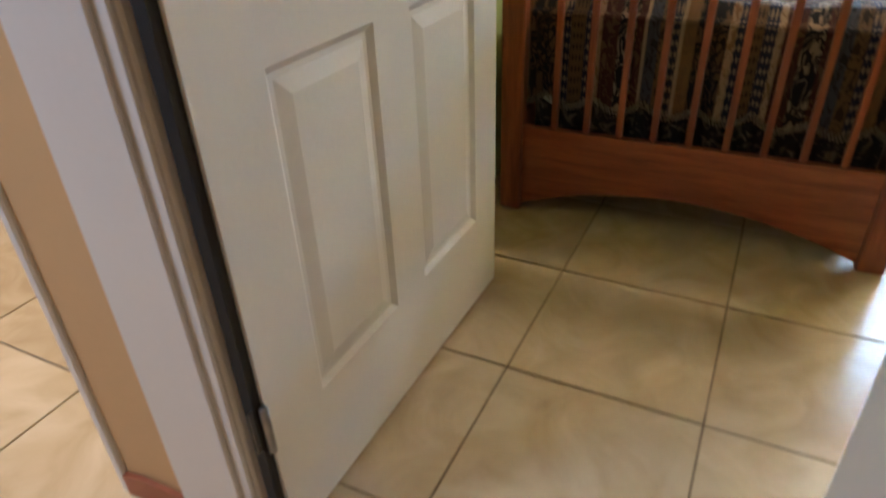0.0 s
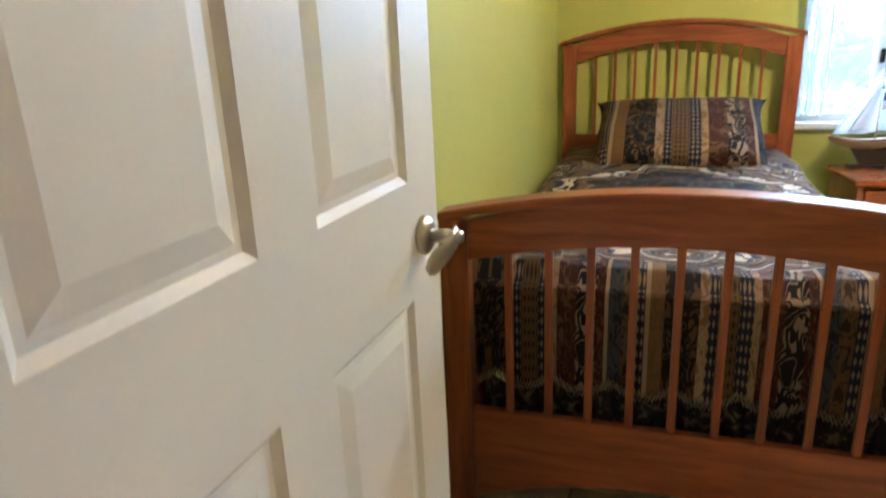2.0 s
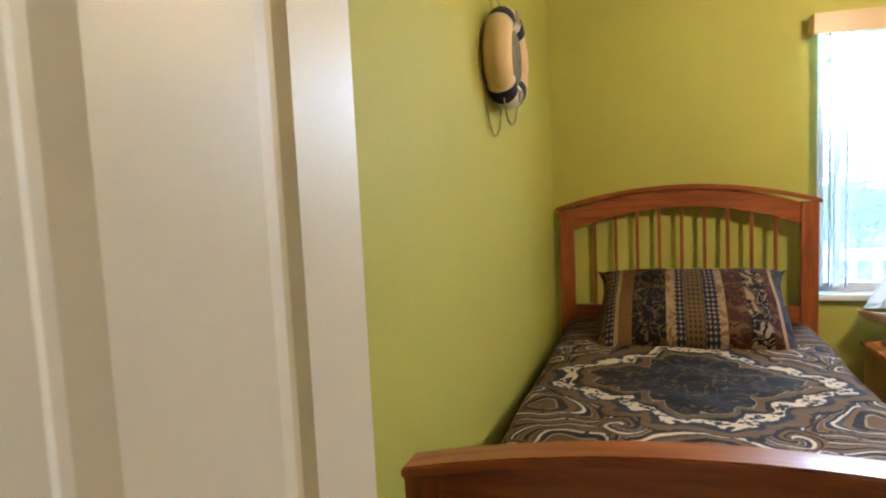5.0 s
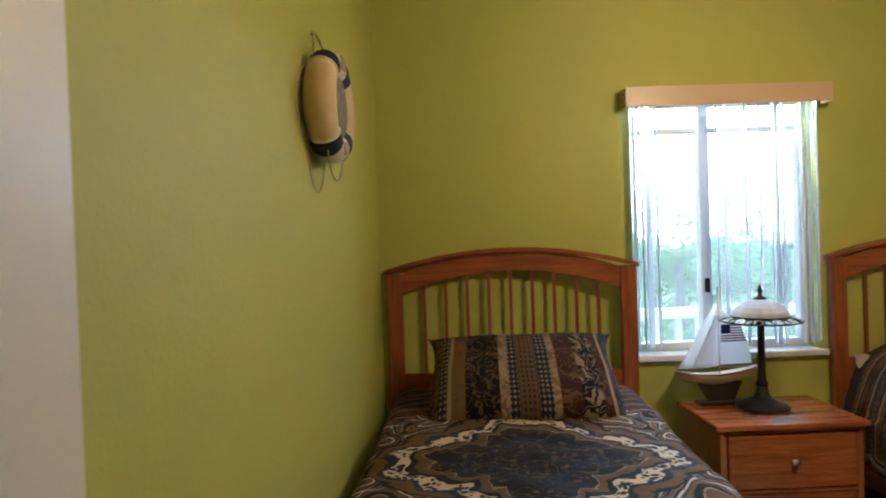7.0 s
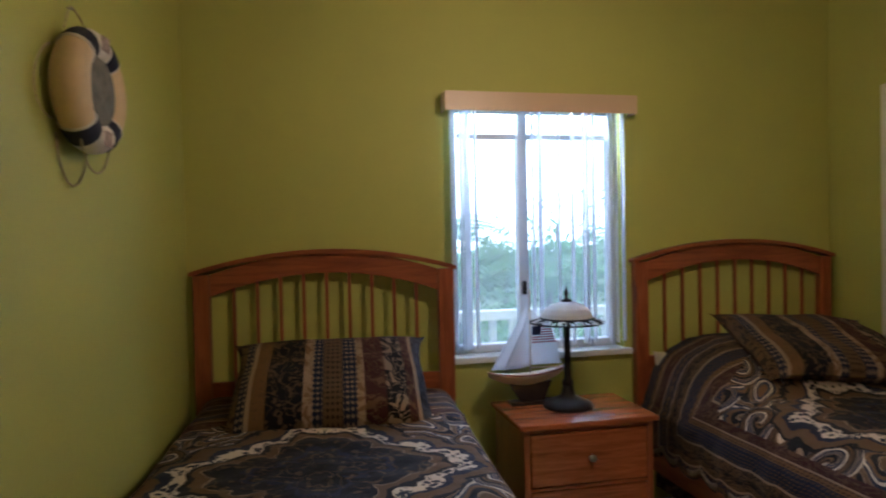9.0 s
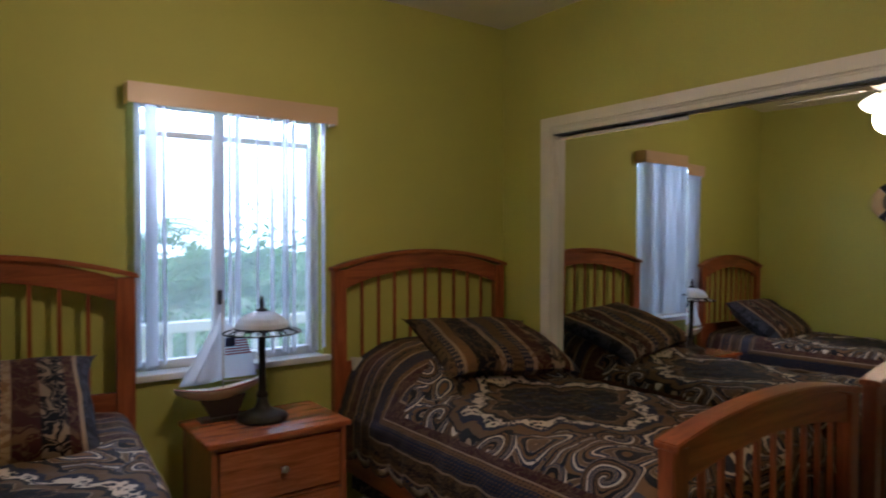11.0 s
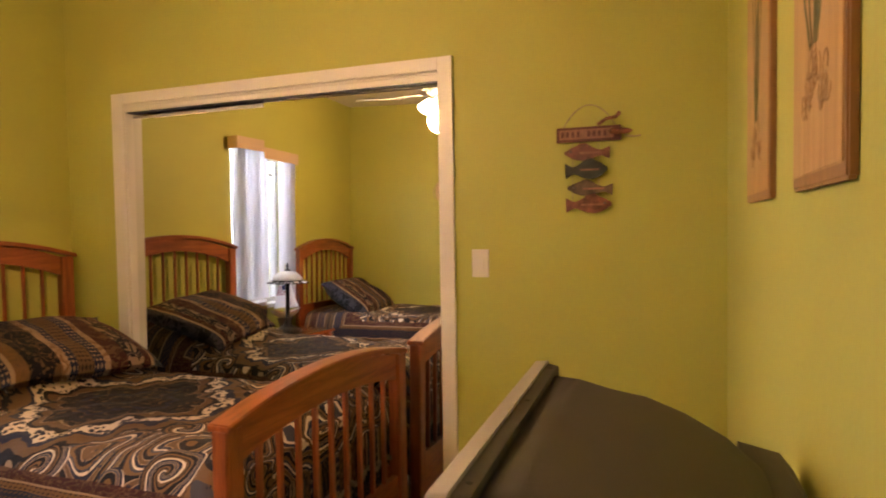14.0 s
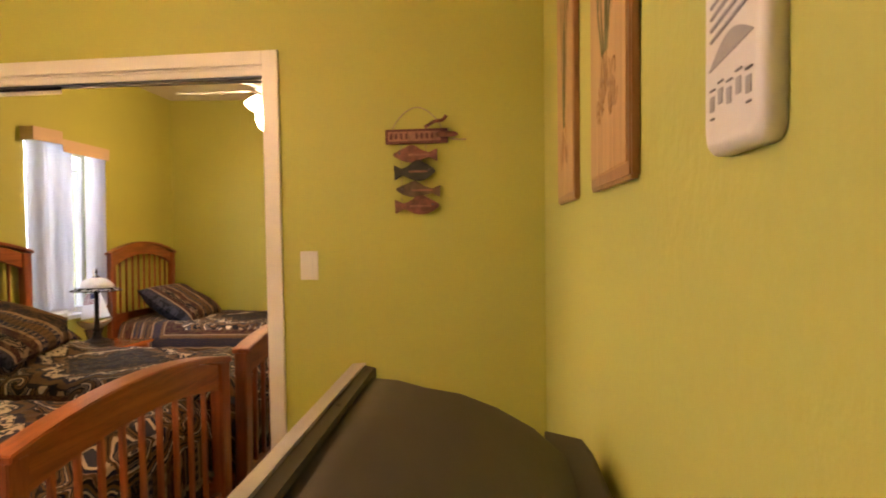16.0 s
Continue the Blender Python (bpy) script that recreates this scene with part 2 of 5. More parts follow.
    medal = n.ramp(n.math("MULTIPLY", rr, 0.5), [(0.0, INK), (0.07, TAN), (0.08, INK), (0.17, NAVY), (0.21, INK), (0.345, STRAW), (0.355, TAN), (0.40, INK), (0.435, CREAM), (0.505, NAVY), (0.54, TAN), (0.60, INK)], True)
    ring = n.math("MULTIPLY", n.math("GREATER_THAN", rr, 0.89), n.math("LESS_THAN", rr, 1.08))
    medal = n.mix(n.math("MULTIPLY", ring, n.math("LESS_THAN", flecks.outputs["Distance"], 0.46)), medal, NAVY)
    stars = n.math("MULTIPLY", n.math("LESS_THAN", rr, 0.72), n.math("LESS_THAN", n.math("ABSOLUTE", n.math("SUBTRACT", n.noise(fold.outputs[0], 13, 1, 1.0), 0.52)), 0.016))
    dots = n.math("MULTIPLY", n.math("LESS_THAN", rr, 0.72), n.math("GREATER_THAN", n.noise(fold.outputs[0], 24, 1), 0.66))
    medal = n.mix(n.math("MULTIPLY", n.math("MAXIMUM", stars, dots), 0.8), medal, TAN)
    top = n.mix(n.math("LESS_THAN", rr, 1.24), field, medal)
    # dark banded borders along both long sides and towards the head
    a = n.math("ABSOLUTE", u)
    near = n.math("MAXIMUM", n.math("GREATER_THAN", a, 0.56), n.math("GREATER_THAN", n.math("ADD", v, n.math("MULTIPLY", a, 0.6)), 1.93))
    bands = border_bands(n, n.math("MULTIPLY", n.math("MAXIMUM", a, n.math("SUBTRACT", v, 1.15)), 3.1), n.math("ADD", u, v))
    col = n.mix(near, top, bands)
    foot = pillow_bands(n, n.math("FRACT", n.math("MULTIPLY_ADD", u, 2.10, 0.27)), v)
    col = n.mix(n.math("LESS_THAN", v, 0.14), col, foot)
    weave = n.noise(uv, 420, 2)
    puff = n.noise(uv, 14, 3)
    n.b.inputs["Specular IOR Level"].default_value = 0.22
    return n.done(col, 0.75, n.math("ADD", n.math("MULTIPLY", weave, 0.12), n.math("ADD", puff, n.math("MULTIPLY", vo.outputs["Distance"], 0.9))), 0.6, 0.016)


def banded_cloth():
    n = Nodes("banded_cloth")
    uv, u, v = n.uv()
    col = pillow_bands(n, u, v)
    n.b.inputs["Specular IOR Level"].default_value = 0.2
    return n.done(col, 0.85, n.math("ADD", n.math("MULTIPLY", n.noise(uv, 420, 2), 0.2), n.noise(uv, 9, 3)), 0.5, 0.014)


def skirt_cloth():
    n = Nodes("dark_skirt_cloth")
    uv, u, v = n.uv()
    f = n.noise(uv, 30, 4, 1.2)
    col = n.ramp(f, [(0.0, INK), (0.52, INK), (0.56, (0.05, 0.04, 0.03)), (0.66, (0.14, 0.11, 0.08)), (0.72, INK)])
    return n.done(col, 0.9, f, 0.4, 0.008)


M = {
    "wall": mat("lime_wall_paint", (0.46, 0.47, 0.095), 0.62, var=0.035, scale=1.6, bump=0.25, fine=70),
    "peach": mat("peach_wall_paint", (0.62, 0.42, 0.20), 0.62, var=0.04, scale=1.6, bump=0.25, fine=70),
    "ceiling": mat("ceiling_paint", (0.74, 0.70, 0.62), 0.8, var=0.03, scale=2, bump=0.5, fine=45),
    "white": mat("white_gloss_paint", (0.76, 0.74, 0.70), 0.38, var=0.025, scale=2.5, bump=0.06, fine=90),
    "grout": mat("grout", (0.26, 0.20, 0.13), 0.85, var=0.2, scale=12),
    "cherry": wood("cherry_wood_across", (0.165, 0.036, 0.011), (0.375, 0.105, 0.029), "X"),
    "cherry_up": wood("cherry_wood_upright", (0.165, 0.036, 0.011), (0.375, 0.105, 0.029), "Z"),
    "cherry_along": wood("cherry_wood_along", (0.165, 0.036, 0.011), (0.375, 0.105, 0.029), "Y"),
    # lighter copies of the cherry wood, with window light put into the colour
    "stand_across": wood("lit_cherry_across", (0.20, 0.055, 0.017), (0.43, 0.14, 0.042), "X", 0.22),
    "stand_up": wood("lit_cherry_upright", (0.20, 0.058, 0.019), (0.43, 0.145, 0.047), "Z", 0.30),
    "plaque": wood("pale_plaque_wood", (0.40, 0.22, 0.08), (0.60, 0.36, 0.15), "Z", 0.5),
    "plaque_rim": wood("plaque_rim_wood", (0.26, 0.12, 0.05), (0.42, 0.21, 0.09), "Z", 0.45),
    "carved": mat("carved_relief", (0.30, 0.155, 0.055), 0.55, var=0.25, scale=40),
    "leafpaint": mat("dull_green_leaf_paint", (0.12, 0.12, 0.035), 0.6, var=0.3, scale=40),
    "brushed": mat("brushed_nickel", (0.52, 0.49, 0.44), 0.28, 1.0, var=0.05, scale=40, bump=0.03),
    "steel": mat("dull_hinge_steel", (0.30, 0.29, 0.27), 0.4, 1.0, var=0.15, scale=60),
    "bronze": mat("dark_bronze", (0.022, 0.017, 0.014), 0.4, 0.6, var=0.2, scale=30),
    # near-black for painted shade: the door's hinge gap and the screw holes
    "gap": mat("gap_shade_black", (0.012, 0.011, 0.010), 0.8),
    "valance": mat("beige_valance_vinyl", (0.60, 0.44, 0.30), 0.35, var=0.03, scale=3, bump=0.05),
    "vinyl": mat("white_window_frame", (0.74, 0.76, 0.80), 0.35, var=0.03),
    "tv": mat("charcoal_tv_plastic", (0.055, 0.050, 0.044), 0.6, var=0.06, scale=20, bump=0.35, fine=500),
    "tvsilver": mat("silver_tv_bezel", (0.42, 0.39, 0.35), 0.4, 0.3, var=0.04),
    "screen": mat("grey_tv_glass", (0.03, 0.035, 0.035), 0.08),
    "plastic": mat("white_plastic", (0.74, 0.71, 0.67), 0.42, var=0.02, bump=0.04),
    "greyprint": mat("grey_print", (0.33, 0.31, 0.32), 0.5),
    "darkprint": mat("dark_print", (0.10, 0.09, 0.09), 0.5),
    "ringcloth": mat("cream_ring_canvas", (0.66, 0.50, 0.28), 0.75, var=0.08, scale=12, bump=0.3, fine=300),
    "ringwhite": mat("white_ring_cloth", (0.70, 0.64, 0.54), 0.75, var=0.06, bump=0.3, fine=300),
    "navy": mat("navy_band_cloth", (0.014, 0.016, 0.036), 0.8, var=0.2, bump=0.3, fine=300),
    "ringdisc": mat("grey_green_chart_print", (0.15, 0.14, 0.10), 0.7, var=0.35, scale=30),
    "patchprint": mat("faded_patch_print", (0.34, 0.26, 0.22), 0.75, var=0.4, scale=60),
    "rope": mat("pale_rope", (0.42, 0.36, 0.20), 0.9, var=0.2, scale=60, bump=0.5),
    "pillowwhite": mat("cream_ticking", (0.55, 0.50, 0.43), 0.85, var=0.15, scale=25, bump=0.3),
    "fringe": mat("tan_fringe_yarn", (0.20, 0.16, 0.11), 0.9, var=0.3, scale=60, bump=0.4),
    "mattress": mat("quilted_mattress", (0.60, 0.57, 0.52), 0.85, var=0.1, scale=20),
    "hull": mat("cream_boat_hull", (0.62, 0.52, 0.38), 0.4, var=0.05),
    "hulldark": mat("dark_hull_paint", (0.03, 0.02, 0.02), 0.4, var=0.1),
    "hullred": mat("oxide_red_boat_stripe", (0.30, 0.05, 0.03), 0.4, var=0.1),
    "flagred": mat("flag_red_cloth", (0.36, 0.03, 0.04), 0.8), "flagblue": mat("flag_blue_cloth", (0.04, 0.05, 0.16), 0.8),
    "signboard": mat("weathered_sign_wood", (0.30, 0.15, 0.10), 0.7, var=0.25, scale=40, bump=0.4),
    "signrim": mat("dark_red_sign_rim", (0.11, 0.030, 0.025), 0.6, var=0.3, scale=40),
    "fishpink": mat("faded_red_fish_paint", (0.20, 0.075, 0.05), 0.6, var=0.5, scale=35),
    "fishgreen": mat("dark_green_fish_paint", (0.026, 0.029, 0.022), 0.6, var=0.5, scale=35),
    "fishbrown": mat("olive_brown_fish_paint", (0.105, 0.072, 0.04), 0.6, var=0.5, scale=35),
    "terracotta": mat("terracotta_skirting", (0.36, 0.12, 0.05), 0.5, var=0.15, scale=12),
    "foliage": mat("green_foliage", (0.07, 0.16, 0.04), 0.6, var=0.5, scale=3, bump=0),
    "lawn": mat("lawn", (0.09, 0.15, 0.04), 0.9, var=0.4, scale=2),
    "bark": mat("palm_bark", (0.40, 0.36, 0.30), 0.9, var=0.3, scale=14, bump=0.6),
    "deck": mat("pale_concrete", (0.50, 0.48, 0.44), 0.85, var=0.1, scale=4),
    "stucco": mat("pale_stucco", (0.70, 0.66, 0.58), 0.85, var=0.05, scale=4, bump=0.5, fine=60),
    "track": mat("blue_grey_track_metal", (0.07, 0.09, 0.14), 0.35, 0.7),
    "tag": mat("pale_care_label", (0.62, 0.58, 0.46), 0.8),
    "tapestry": tapestry(), "banded": banded_cloth(), "skirt": skirt_cloth(),
}


def tile_material():
    n = Nodes("cream_floor_tile")
    tc = n.t.nodes.new("ShaderNodeTexCoord")
    info = n.t.nodes.new("ShaderNodeObjectInfo")
    off = n.t.nodes.new("ShaderNodeVectorMath")
    cb = n.t.nodes.new("ShaderNodeCombineXYZ")
    n.put(cb.inputs[2], n.math("MULTIPLY", info.outputs["Random"], 30.0))
    n.t.links.new(tc.outputs["Object"], off.inputs[0])
    n.t.links.new(cb.outputs[0], off.inputs[1])
    f = n.math("ADD", n.noise(off.outputs[0], 5.0, 6, 1.4), n.math("MULTIPLY", n.math("SUBTRACT", info.outputs["Random"], 0.5), 0.12))
    col = n.ramp(f, [(0.25, (0.46, 0.36, 0.22)), (0.5, (0.56, 0.46, 0.30)), (0.75, (0.66, 0.56, 0.40))])
    return n.done(col, 0.24, n.noise(off.outputs[0], 60, 3), 0.06, 0.002)


M["tile"] = tile_material()


def mirror_material():
    n = Nodes("mirror_silver")
    n.b.inputs["Metallic"].default_value = 1.0
    return n.done((0.86, 0.88, 0.86, 1), 0.004)


def glass_material(name, tint, alpha_rough=0.0):
    m = bpy.data.materials.new(name)
    m.use_nodes = True
    b = m.node_tree.nodes["Principled BSDF"]
    b.inputs["Base Color"].default_value = (*tint, 1)
    b.inputs["Transmission Weight"].default_value, b.inputs["Roughness"].default_value, b.inputs["IOR"].default_value = 1.0, alpha_rough, 1.45
    return m


def thin_material(name, colour, through):
    """Thin cloth or vinyl that lets some daylight through."""
    m = bpy.data.materials.new(name)
    m.use_nodes = True
    nt = m.node_tree
    out = nt.nodes["Material Output"]
    d, t, x = nt.nodes.new("ShaderNodeBsdfDiffuse"), nt.nodes.new("ShaderNodeBsdfTranslucent"), nt.nodes.new("ShaderNodeMixShader")
    d.inputs[0].default_value = t.inputs[0].default_value = (*colour, 1)
    x.inputs[0].default_value = through
    nt.links.new(d.outputs[0], x.inputs[1])
    nt.links.new(t.outputs[0], x.inputs[2])
    nt.links.new(x.outputs[0], out.inputs[0])
    return m


def glowing(name, colour, strength):
    m = bpy.data.materials.new(name)
    m.use_nodes = True
    b = m.node_tree.nodes["Principled BSDF"]
    b.inputs["Base Color"].default_value = b.inputs["Emission Color"].default_value = (*colour, 1)
    b.inputs["Emission Strength"].default_value = strength
    return m


M["mirror"] = mirror_material()
M["glass"] = glass_material("clear_window_glass", (0.97, 0.99, 0.98))
# pale, mostly transparent sheet that paints haze over the view outside
M["haze_sheet"] = thin_material("pale_window_haze", (0.74, 0.82, 0.92), 0.5)
haze_nodes = M["haze_sheet"].node_tree
see_through, haze_mix = haze_nodes.nodes.new("ShaderNodeBsdfTransparent"), haze_nodes.nodes.new("ShaderNodeMixShader")
haze_mix.inputs[0].default_value = 0.19
haze_nodes.links.new(see_through.outputs[0], haze_mix.inputs[1])
haze_nodes.links.new(haze_nodes.nodes["Material Output"].inputs[0].links[0].from_socket, haze_mix.inputs[2])
haze_nodes.links.new(haze_mix.outputs[0], haze_nodes.nodes["Material Output"].inputs[0])
M["sail"] = thin_material("white_sailcloth", (0.88, 0.90, 0.94), 0.65)
M["vane"] = thin_material("white_vertical_blind_vinyl", (0.88, 0.90, 0.94), 0.58)
M["frond"] = thin_material("palm_leaf", (0.26, 0.48, 0.17), 0.5)
M["shade"] = thin_material("white_art_glass", (0.80, 0.80, 0.82), 0.5)
M["bulbglass"] = glowing("lit_frosted_shade", (1.0, 0.80, 0.52), 9.0)
# emissive sheet: sky brightness put into the backdrop, which also lights the room
M["skyglow"] = glowing("glowing_sky_sheet", (0.90, 0.96, 1.0), 5.5)


# ---- mesh helpers ----
def box(bm, x0, x1, y0, y1, z0, z1, bevel=0.0):
    vs = [bm.verts.new(p) for p in ((x0, y0, z0), (x1, y0, z0), (x1, y1, z0), (x0, y1, z0), (x0, y0, z1), (x1, y0, z1), (x1, y1, z1), (x0, y1, z1))]
    fs = [bm.faces.new([vs[i] for i in f]) for f in ((3, 2, 1, 0), (4, 5, 6, 7), (0, 1, 5, 4), (1, 2, 6, 5), (2, 3, 7, 6), (3, 0, 4, 7))]
    if bevel:
        es = list({e for f in fs for e in f.edges})
        bmesh.ops.bevel(bm, geom=es, offset=bevel, segments=2, affect="EDGES")
    return bm


def boxes(*rows, bevel=0.0):
    bm = bmesh.new()
    for r in rows:
        box(bm, *r, bevel=bevel)
    return bm


def prism(poly, a, b, axis="z", bevel=0.0):
    """A flat outline drawn out from a to b along an axis; the outline is in the other two axes, in order."""
    bm = bmesh.new()
    def put(p, h):
        return {"z": (p[0], p[1], h), "y": (p[0], h, p[1]), "x": (h, p[0], p[1])}[axis]
    lo = [bm.verts.new(put(p, a)) for p in poly]
    hi = [bm.verts.new(put(p, b)) for p in poly]
    bm.faces.new(lo)
    bm.faces.new(hi[::-1])
    k = len(poly)
    for i in range(k):
        bm.faces.new((lo[i], hi[i], hi[(i + 1) % k], lo[(i + 1) % k]))
    bmesh.ops.recalc_face_normals(bm, faces=bm.faces)
    if bevel:
        es = [e for e in bm.edges if len(e.link_faces) == 2 and e.calc_face_angle(0) > 0.5]
        bmesh.ops.bevel(bm, geom=es, offset=bevel, segments=2, affect="EDGES")
    return bm


def lathe(profile, seg=32, centre=(0, 0, 0)):
    bm = bmesh.new()
    rings = []
    for r, z in profile:
        rings.append([bm.verts.new((centre[0] + r * math.cos(2 * math.pi * i / seg), centre[1] + r * math.sin(2 * math.pi * i / seg), centre[2] + z)) for i in range(seg)])
    for a, b in zip(rings, rings[1:]):
        for i in range(seg):
            bm.faces.new((a[i], a[(i + 1) % seg], b[(i + 1) % seg], b[i]))
    if profile[0][0] > 1e-6: bm.faces.new(rings[0][::-1])
    if profile[-1][0] > 1e-6: bm.faces.new(rings[-1])
    bmesh.ops.remove_doubles(bm, verts=bm.verts, dist=1e-6)
    bmesh.ops.recalc_face_normals(bm, faces=bm.faces)
    return bm


def tube(points, radius, seg=8, closed=False):
    bm = bmesh.new()
    pts = [Vector(p) for p in points]
    rings, k = [], len(pts)
    for i, p in enumerate(pts):
        a = pts[(i - 1) % k] if closed or i else p
        b = pts[(i + 1) % k] if closed or i < k - 1 else p
        d = (b - a).normalized()
        side = d.cross(Vector((0, 0, 1)) if abs(d.z) < 0.9 else Vector((1, 0, 0))).normalized()
        up = side.cross(d)
        rings.append([bm.verts.new(p + radius * (math.cos(2 * math.pi * j / seg) * side + math.sin(2 * math.pi * j / seg) * up)) for j in range(seg)])
    for i in range(k if closed else k - 1):
        a, b = rings[i], rings[(i + 1) % k]
        for j in range(seg):
            bm.faces.new((a[j], a[(j + 1) % seg], b[(j + 1) % seg], b[j]))
    if not closed:
        bm.faces.new(rings[0][::-1])
        bm.faces.new(rings[-1])
    bmesh.ops.recalc_face_normals(bm, faces=bm.faces)
    return bm


def moved(bm, m):
    bmesh.ops.transform(bm, matrix=m, verts=bm.verts)
    return bm


def mesh(name, bm, material, smooth=False):
    me = bpy.data.meshes.new(name)
    bm.to_mesh(me)
    bm.free()
    me.materials.append(M[material])
    if smooth:
        me.polygons.foreach_set("use_smooth", [True] * len(me.polygons))
    return me


def part(name, bm, material, parent, label="", smooth=False):
    ob = new(name, mesh(name, bm, material, smooth))
    if parent is not None:
        ob.parent = parent
    return tagged(ob, label) if label else ob


def thing(name, label, category, m=None, group=""):
    ob = new(name)
    ob.matrix_world = m or Matrix()
    return tagged(ob, label, category, group)


def structure(name, bm, material, label, category, smooth=False):
    return tagged(new(name, mesh(name, bm, material, smooth)), label, category, kind="structure")


# ---- the room ----
XR, YW, ZC = 3.581, 4.60, 2.70
WX0, WX1, WZ0, WZ1 = 1.445, 2.345, 0.795, 2.03
structure("wall_north", boxes((-4.0, WX0, YW, YW + 0.2, 0, ZC), (WX1, 4.4, YW, YW + 0.2, 0, ZC), (WX0, WX1, YW, YW + 0.2, 0, WZ0), (WX0, WX1, YW, YW + 0.2, WZ1, ZC)), "wall", "lime green painted wall with a window opening", "wall")
structure("wall_west", prism([(0.237, YW), (-0.116, 1.071), (-0.24, 1.071), (-0.24, YW)], 0, ZC), "wall", "lime green painted plain side wall", "wall")
CY0, CY1, CZ = 2.386, 4.186, 2.034
structure("wall_east", boxes((XR, XR + 0.12, 1.0, CY0, 0, ZC), (XR, XR + 0.12, CY1, YW, 0, ZC), (XR, XR + 0.12, CY0, CY1, CZ, ZC)), "wall", "lime green painted wall around a mirrored closet", "wall")
DX0, DX1, DZ = 0.100, 0.985, 2.05
ANGLE_F = 0.022
structure("wall_south", prism([(DX1, 1.200), (XR, 1.200 + ANGLE_F * (XR - 1.0)), (XR, 1.0), (DX1, 0.995)], 0, ZC), "wall", "lime green painted wall hung with plaques", "wall")
structure("wall_south_pier", boxes((-0.24, DX0 - 0.02, 0.995, 1.070, 0, ZC), (DX0 - 0.02, DX1, 0.995, 1.070, DZ + 0.02, ZC)), "peach", "narrow peach wall beside the doorway", "wall")
structure("ceiling", boxes((-4.0, 4.4, -2.4, 4.8, ZC, ZC + 0.12)), "ceiling", "off-white lightly textured ceiling", "ceiling")
structure("wall_closet_back", boxes((4.25, 4.37, -2.4, YW, 0, ZC)), "ceiling", "plain white wall at the back of the closet", "wall")
structure("hall_wall_west", boxes((-4.0, -3.88, -2.4, YW, 0, ZC)), "peach", "plain peach hall wall", "wall")
structure("hall_wall_north", boxes((-3.88, -0.24, 3.2, 3.32, 0, ZC)), "peach", "plain peach wall at the end of the hall", "wall")
structure("hall_wall_south", boxes((-3.88, 4.25, -2.4, -2.28, 0, ZC)), "peach", "plain peach hall wall", "wall")
structure("hall_wall_east", boxes((2.3, 2.42, -2.28, 0.99, 0, ZC)), "peach", "plain peach hall wall", "wall")

# door frame
piece = tagged(thing("door_frame", "white painted door frame", "door frame"), kind="structure")
for row in ((DX0 - 0.0195, DX0, 0.985, 1.075, 0, DZ), (DX1 - 0.020, DX1 - 0.001, 0.985, 1.195, 0, DZ), (DX0 - 0.0195, DX1 - 0.001, 0.985, 1.075, DZ, DZ + 0.0195)):
    part("jamb_board", boxes(row, bevel=0.002), "white", piece)
piece = tagged(thing("door_casing", "white moulded door casing on the hall side", "door casing"), kind="structure")
for row in ((-0.083, DX0 - 0.006, 0.975, 0.993, 0, DZ + 0.06), (-0.062, DX0 - 0.030, 0.966, 0.975, 0, DZ + 0.05), (DX1 + 0.012, DX1 + 0.092, 0.975, 0.993, 0, DZ + 0.06), (DX0 - 0.006, DX1 + 0.012, 0.975, 0.993, DZ, DZ + 0.06)):
    part("casing_board", boxes(row, bevel=0.003), "white", piece)
structure("door_stop", boxes((DX0 + 0.0005, DX0 + 0.012, 1.0, 1.03, 0, DZ - 0.002), bevel=0.002), "white", "white door stop strip", "trim")
structure("corner_trim", boxes((-0.262, -0.242, 0.985, 1.05, 0, ZC), bevel=0.003), "white", "white corner trim at the end of the pier", "trim")
structure("hall_baseboard", prism([(-0.242, 0.0), (-0.08, 0.0), (-0.08, 0.045), (-0.20, 0.062), (-0.242, 0.055)], 0.982, 0.994, "y"), "terracotta", "terracotta skirting at the foot of the pier", "baseboard")


# ---- six panel door ----
def panel_face(bm, s0, s1, z0, z1, face, out):
    """A sunk moulding with a raised field; face: the leaf's surface, out: +1 or -1."""
    rings = [(0.0, 0.0), (0.012, -0.009), (0.022, -0.009), (0.050, -0.002)]
    prev = None
    for inset, depth in rings:
        y = face + out * depth
        ring = [bm.verts.new(p) for p in ((s0 + inset, y, z0 + inset), (s1 - inset, y, z0 + inset), (s1 - inset, y, z1 - inset), (s0 + inset, y, z1 - inset))]
        if prev:
            for i in range(4):
                bm.faces.new((prev[i], prev[(i + 1) % 4], ring[(i + 1) % 4], ring[i]))
        prev = ring
    bm.faces.new(prev)


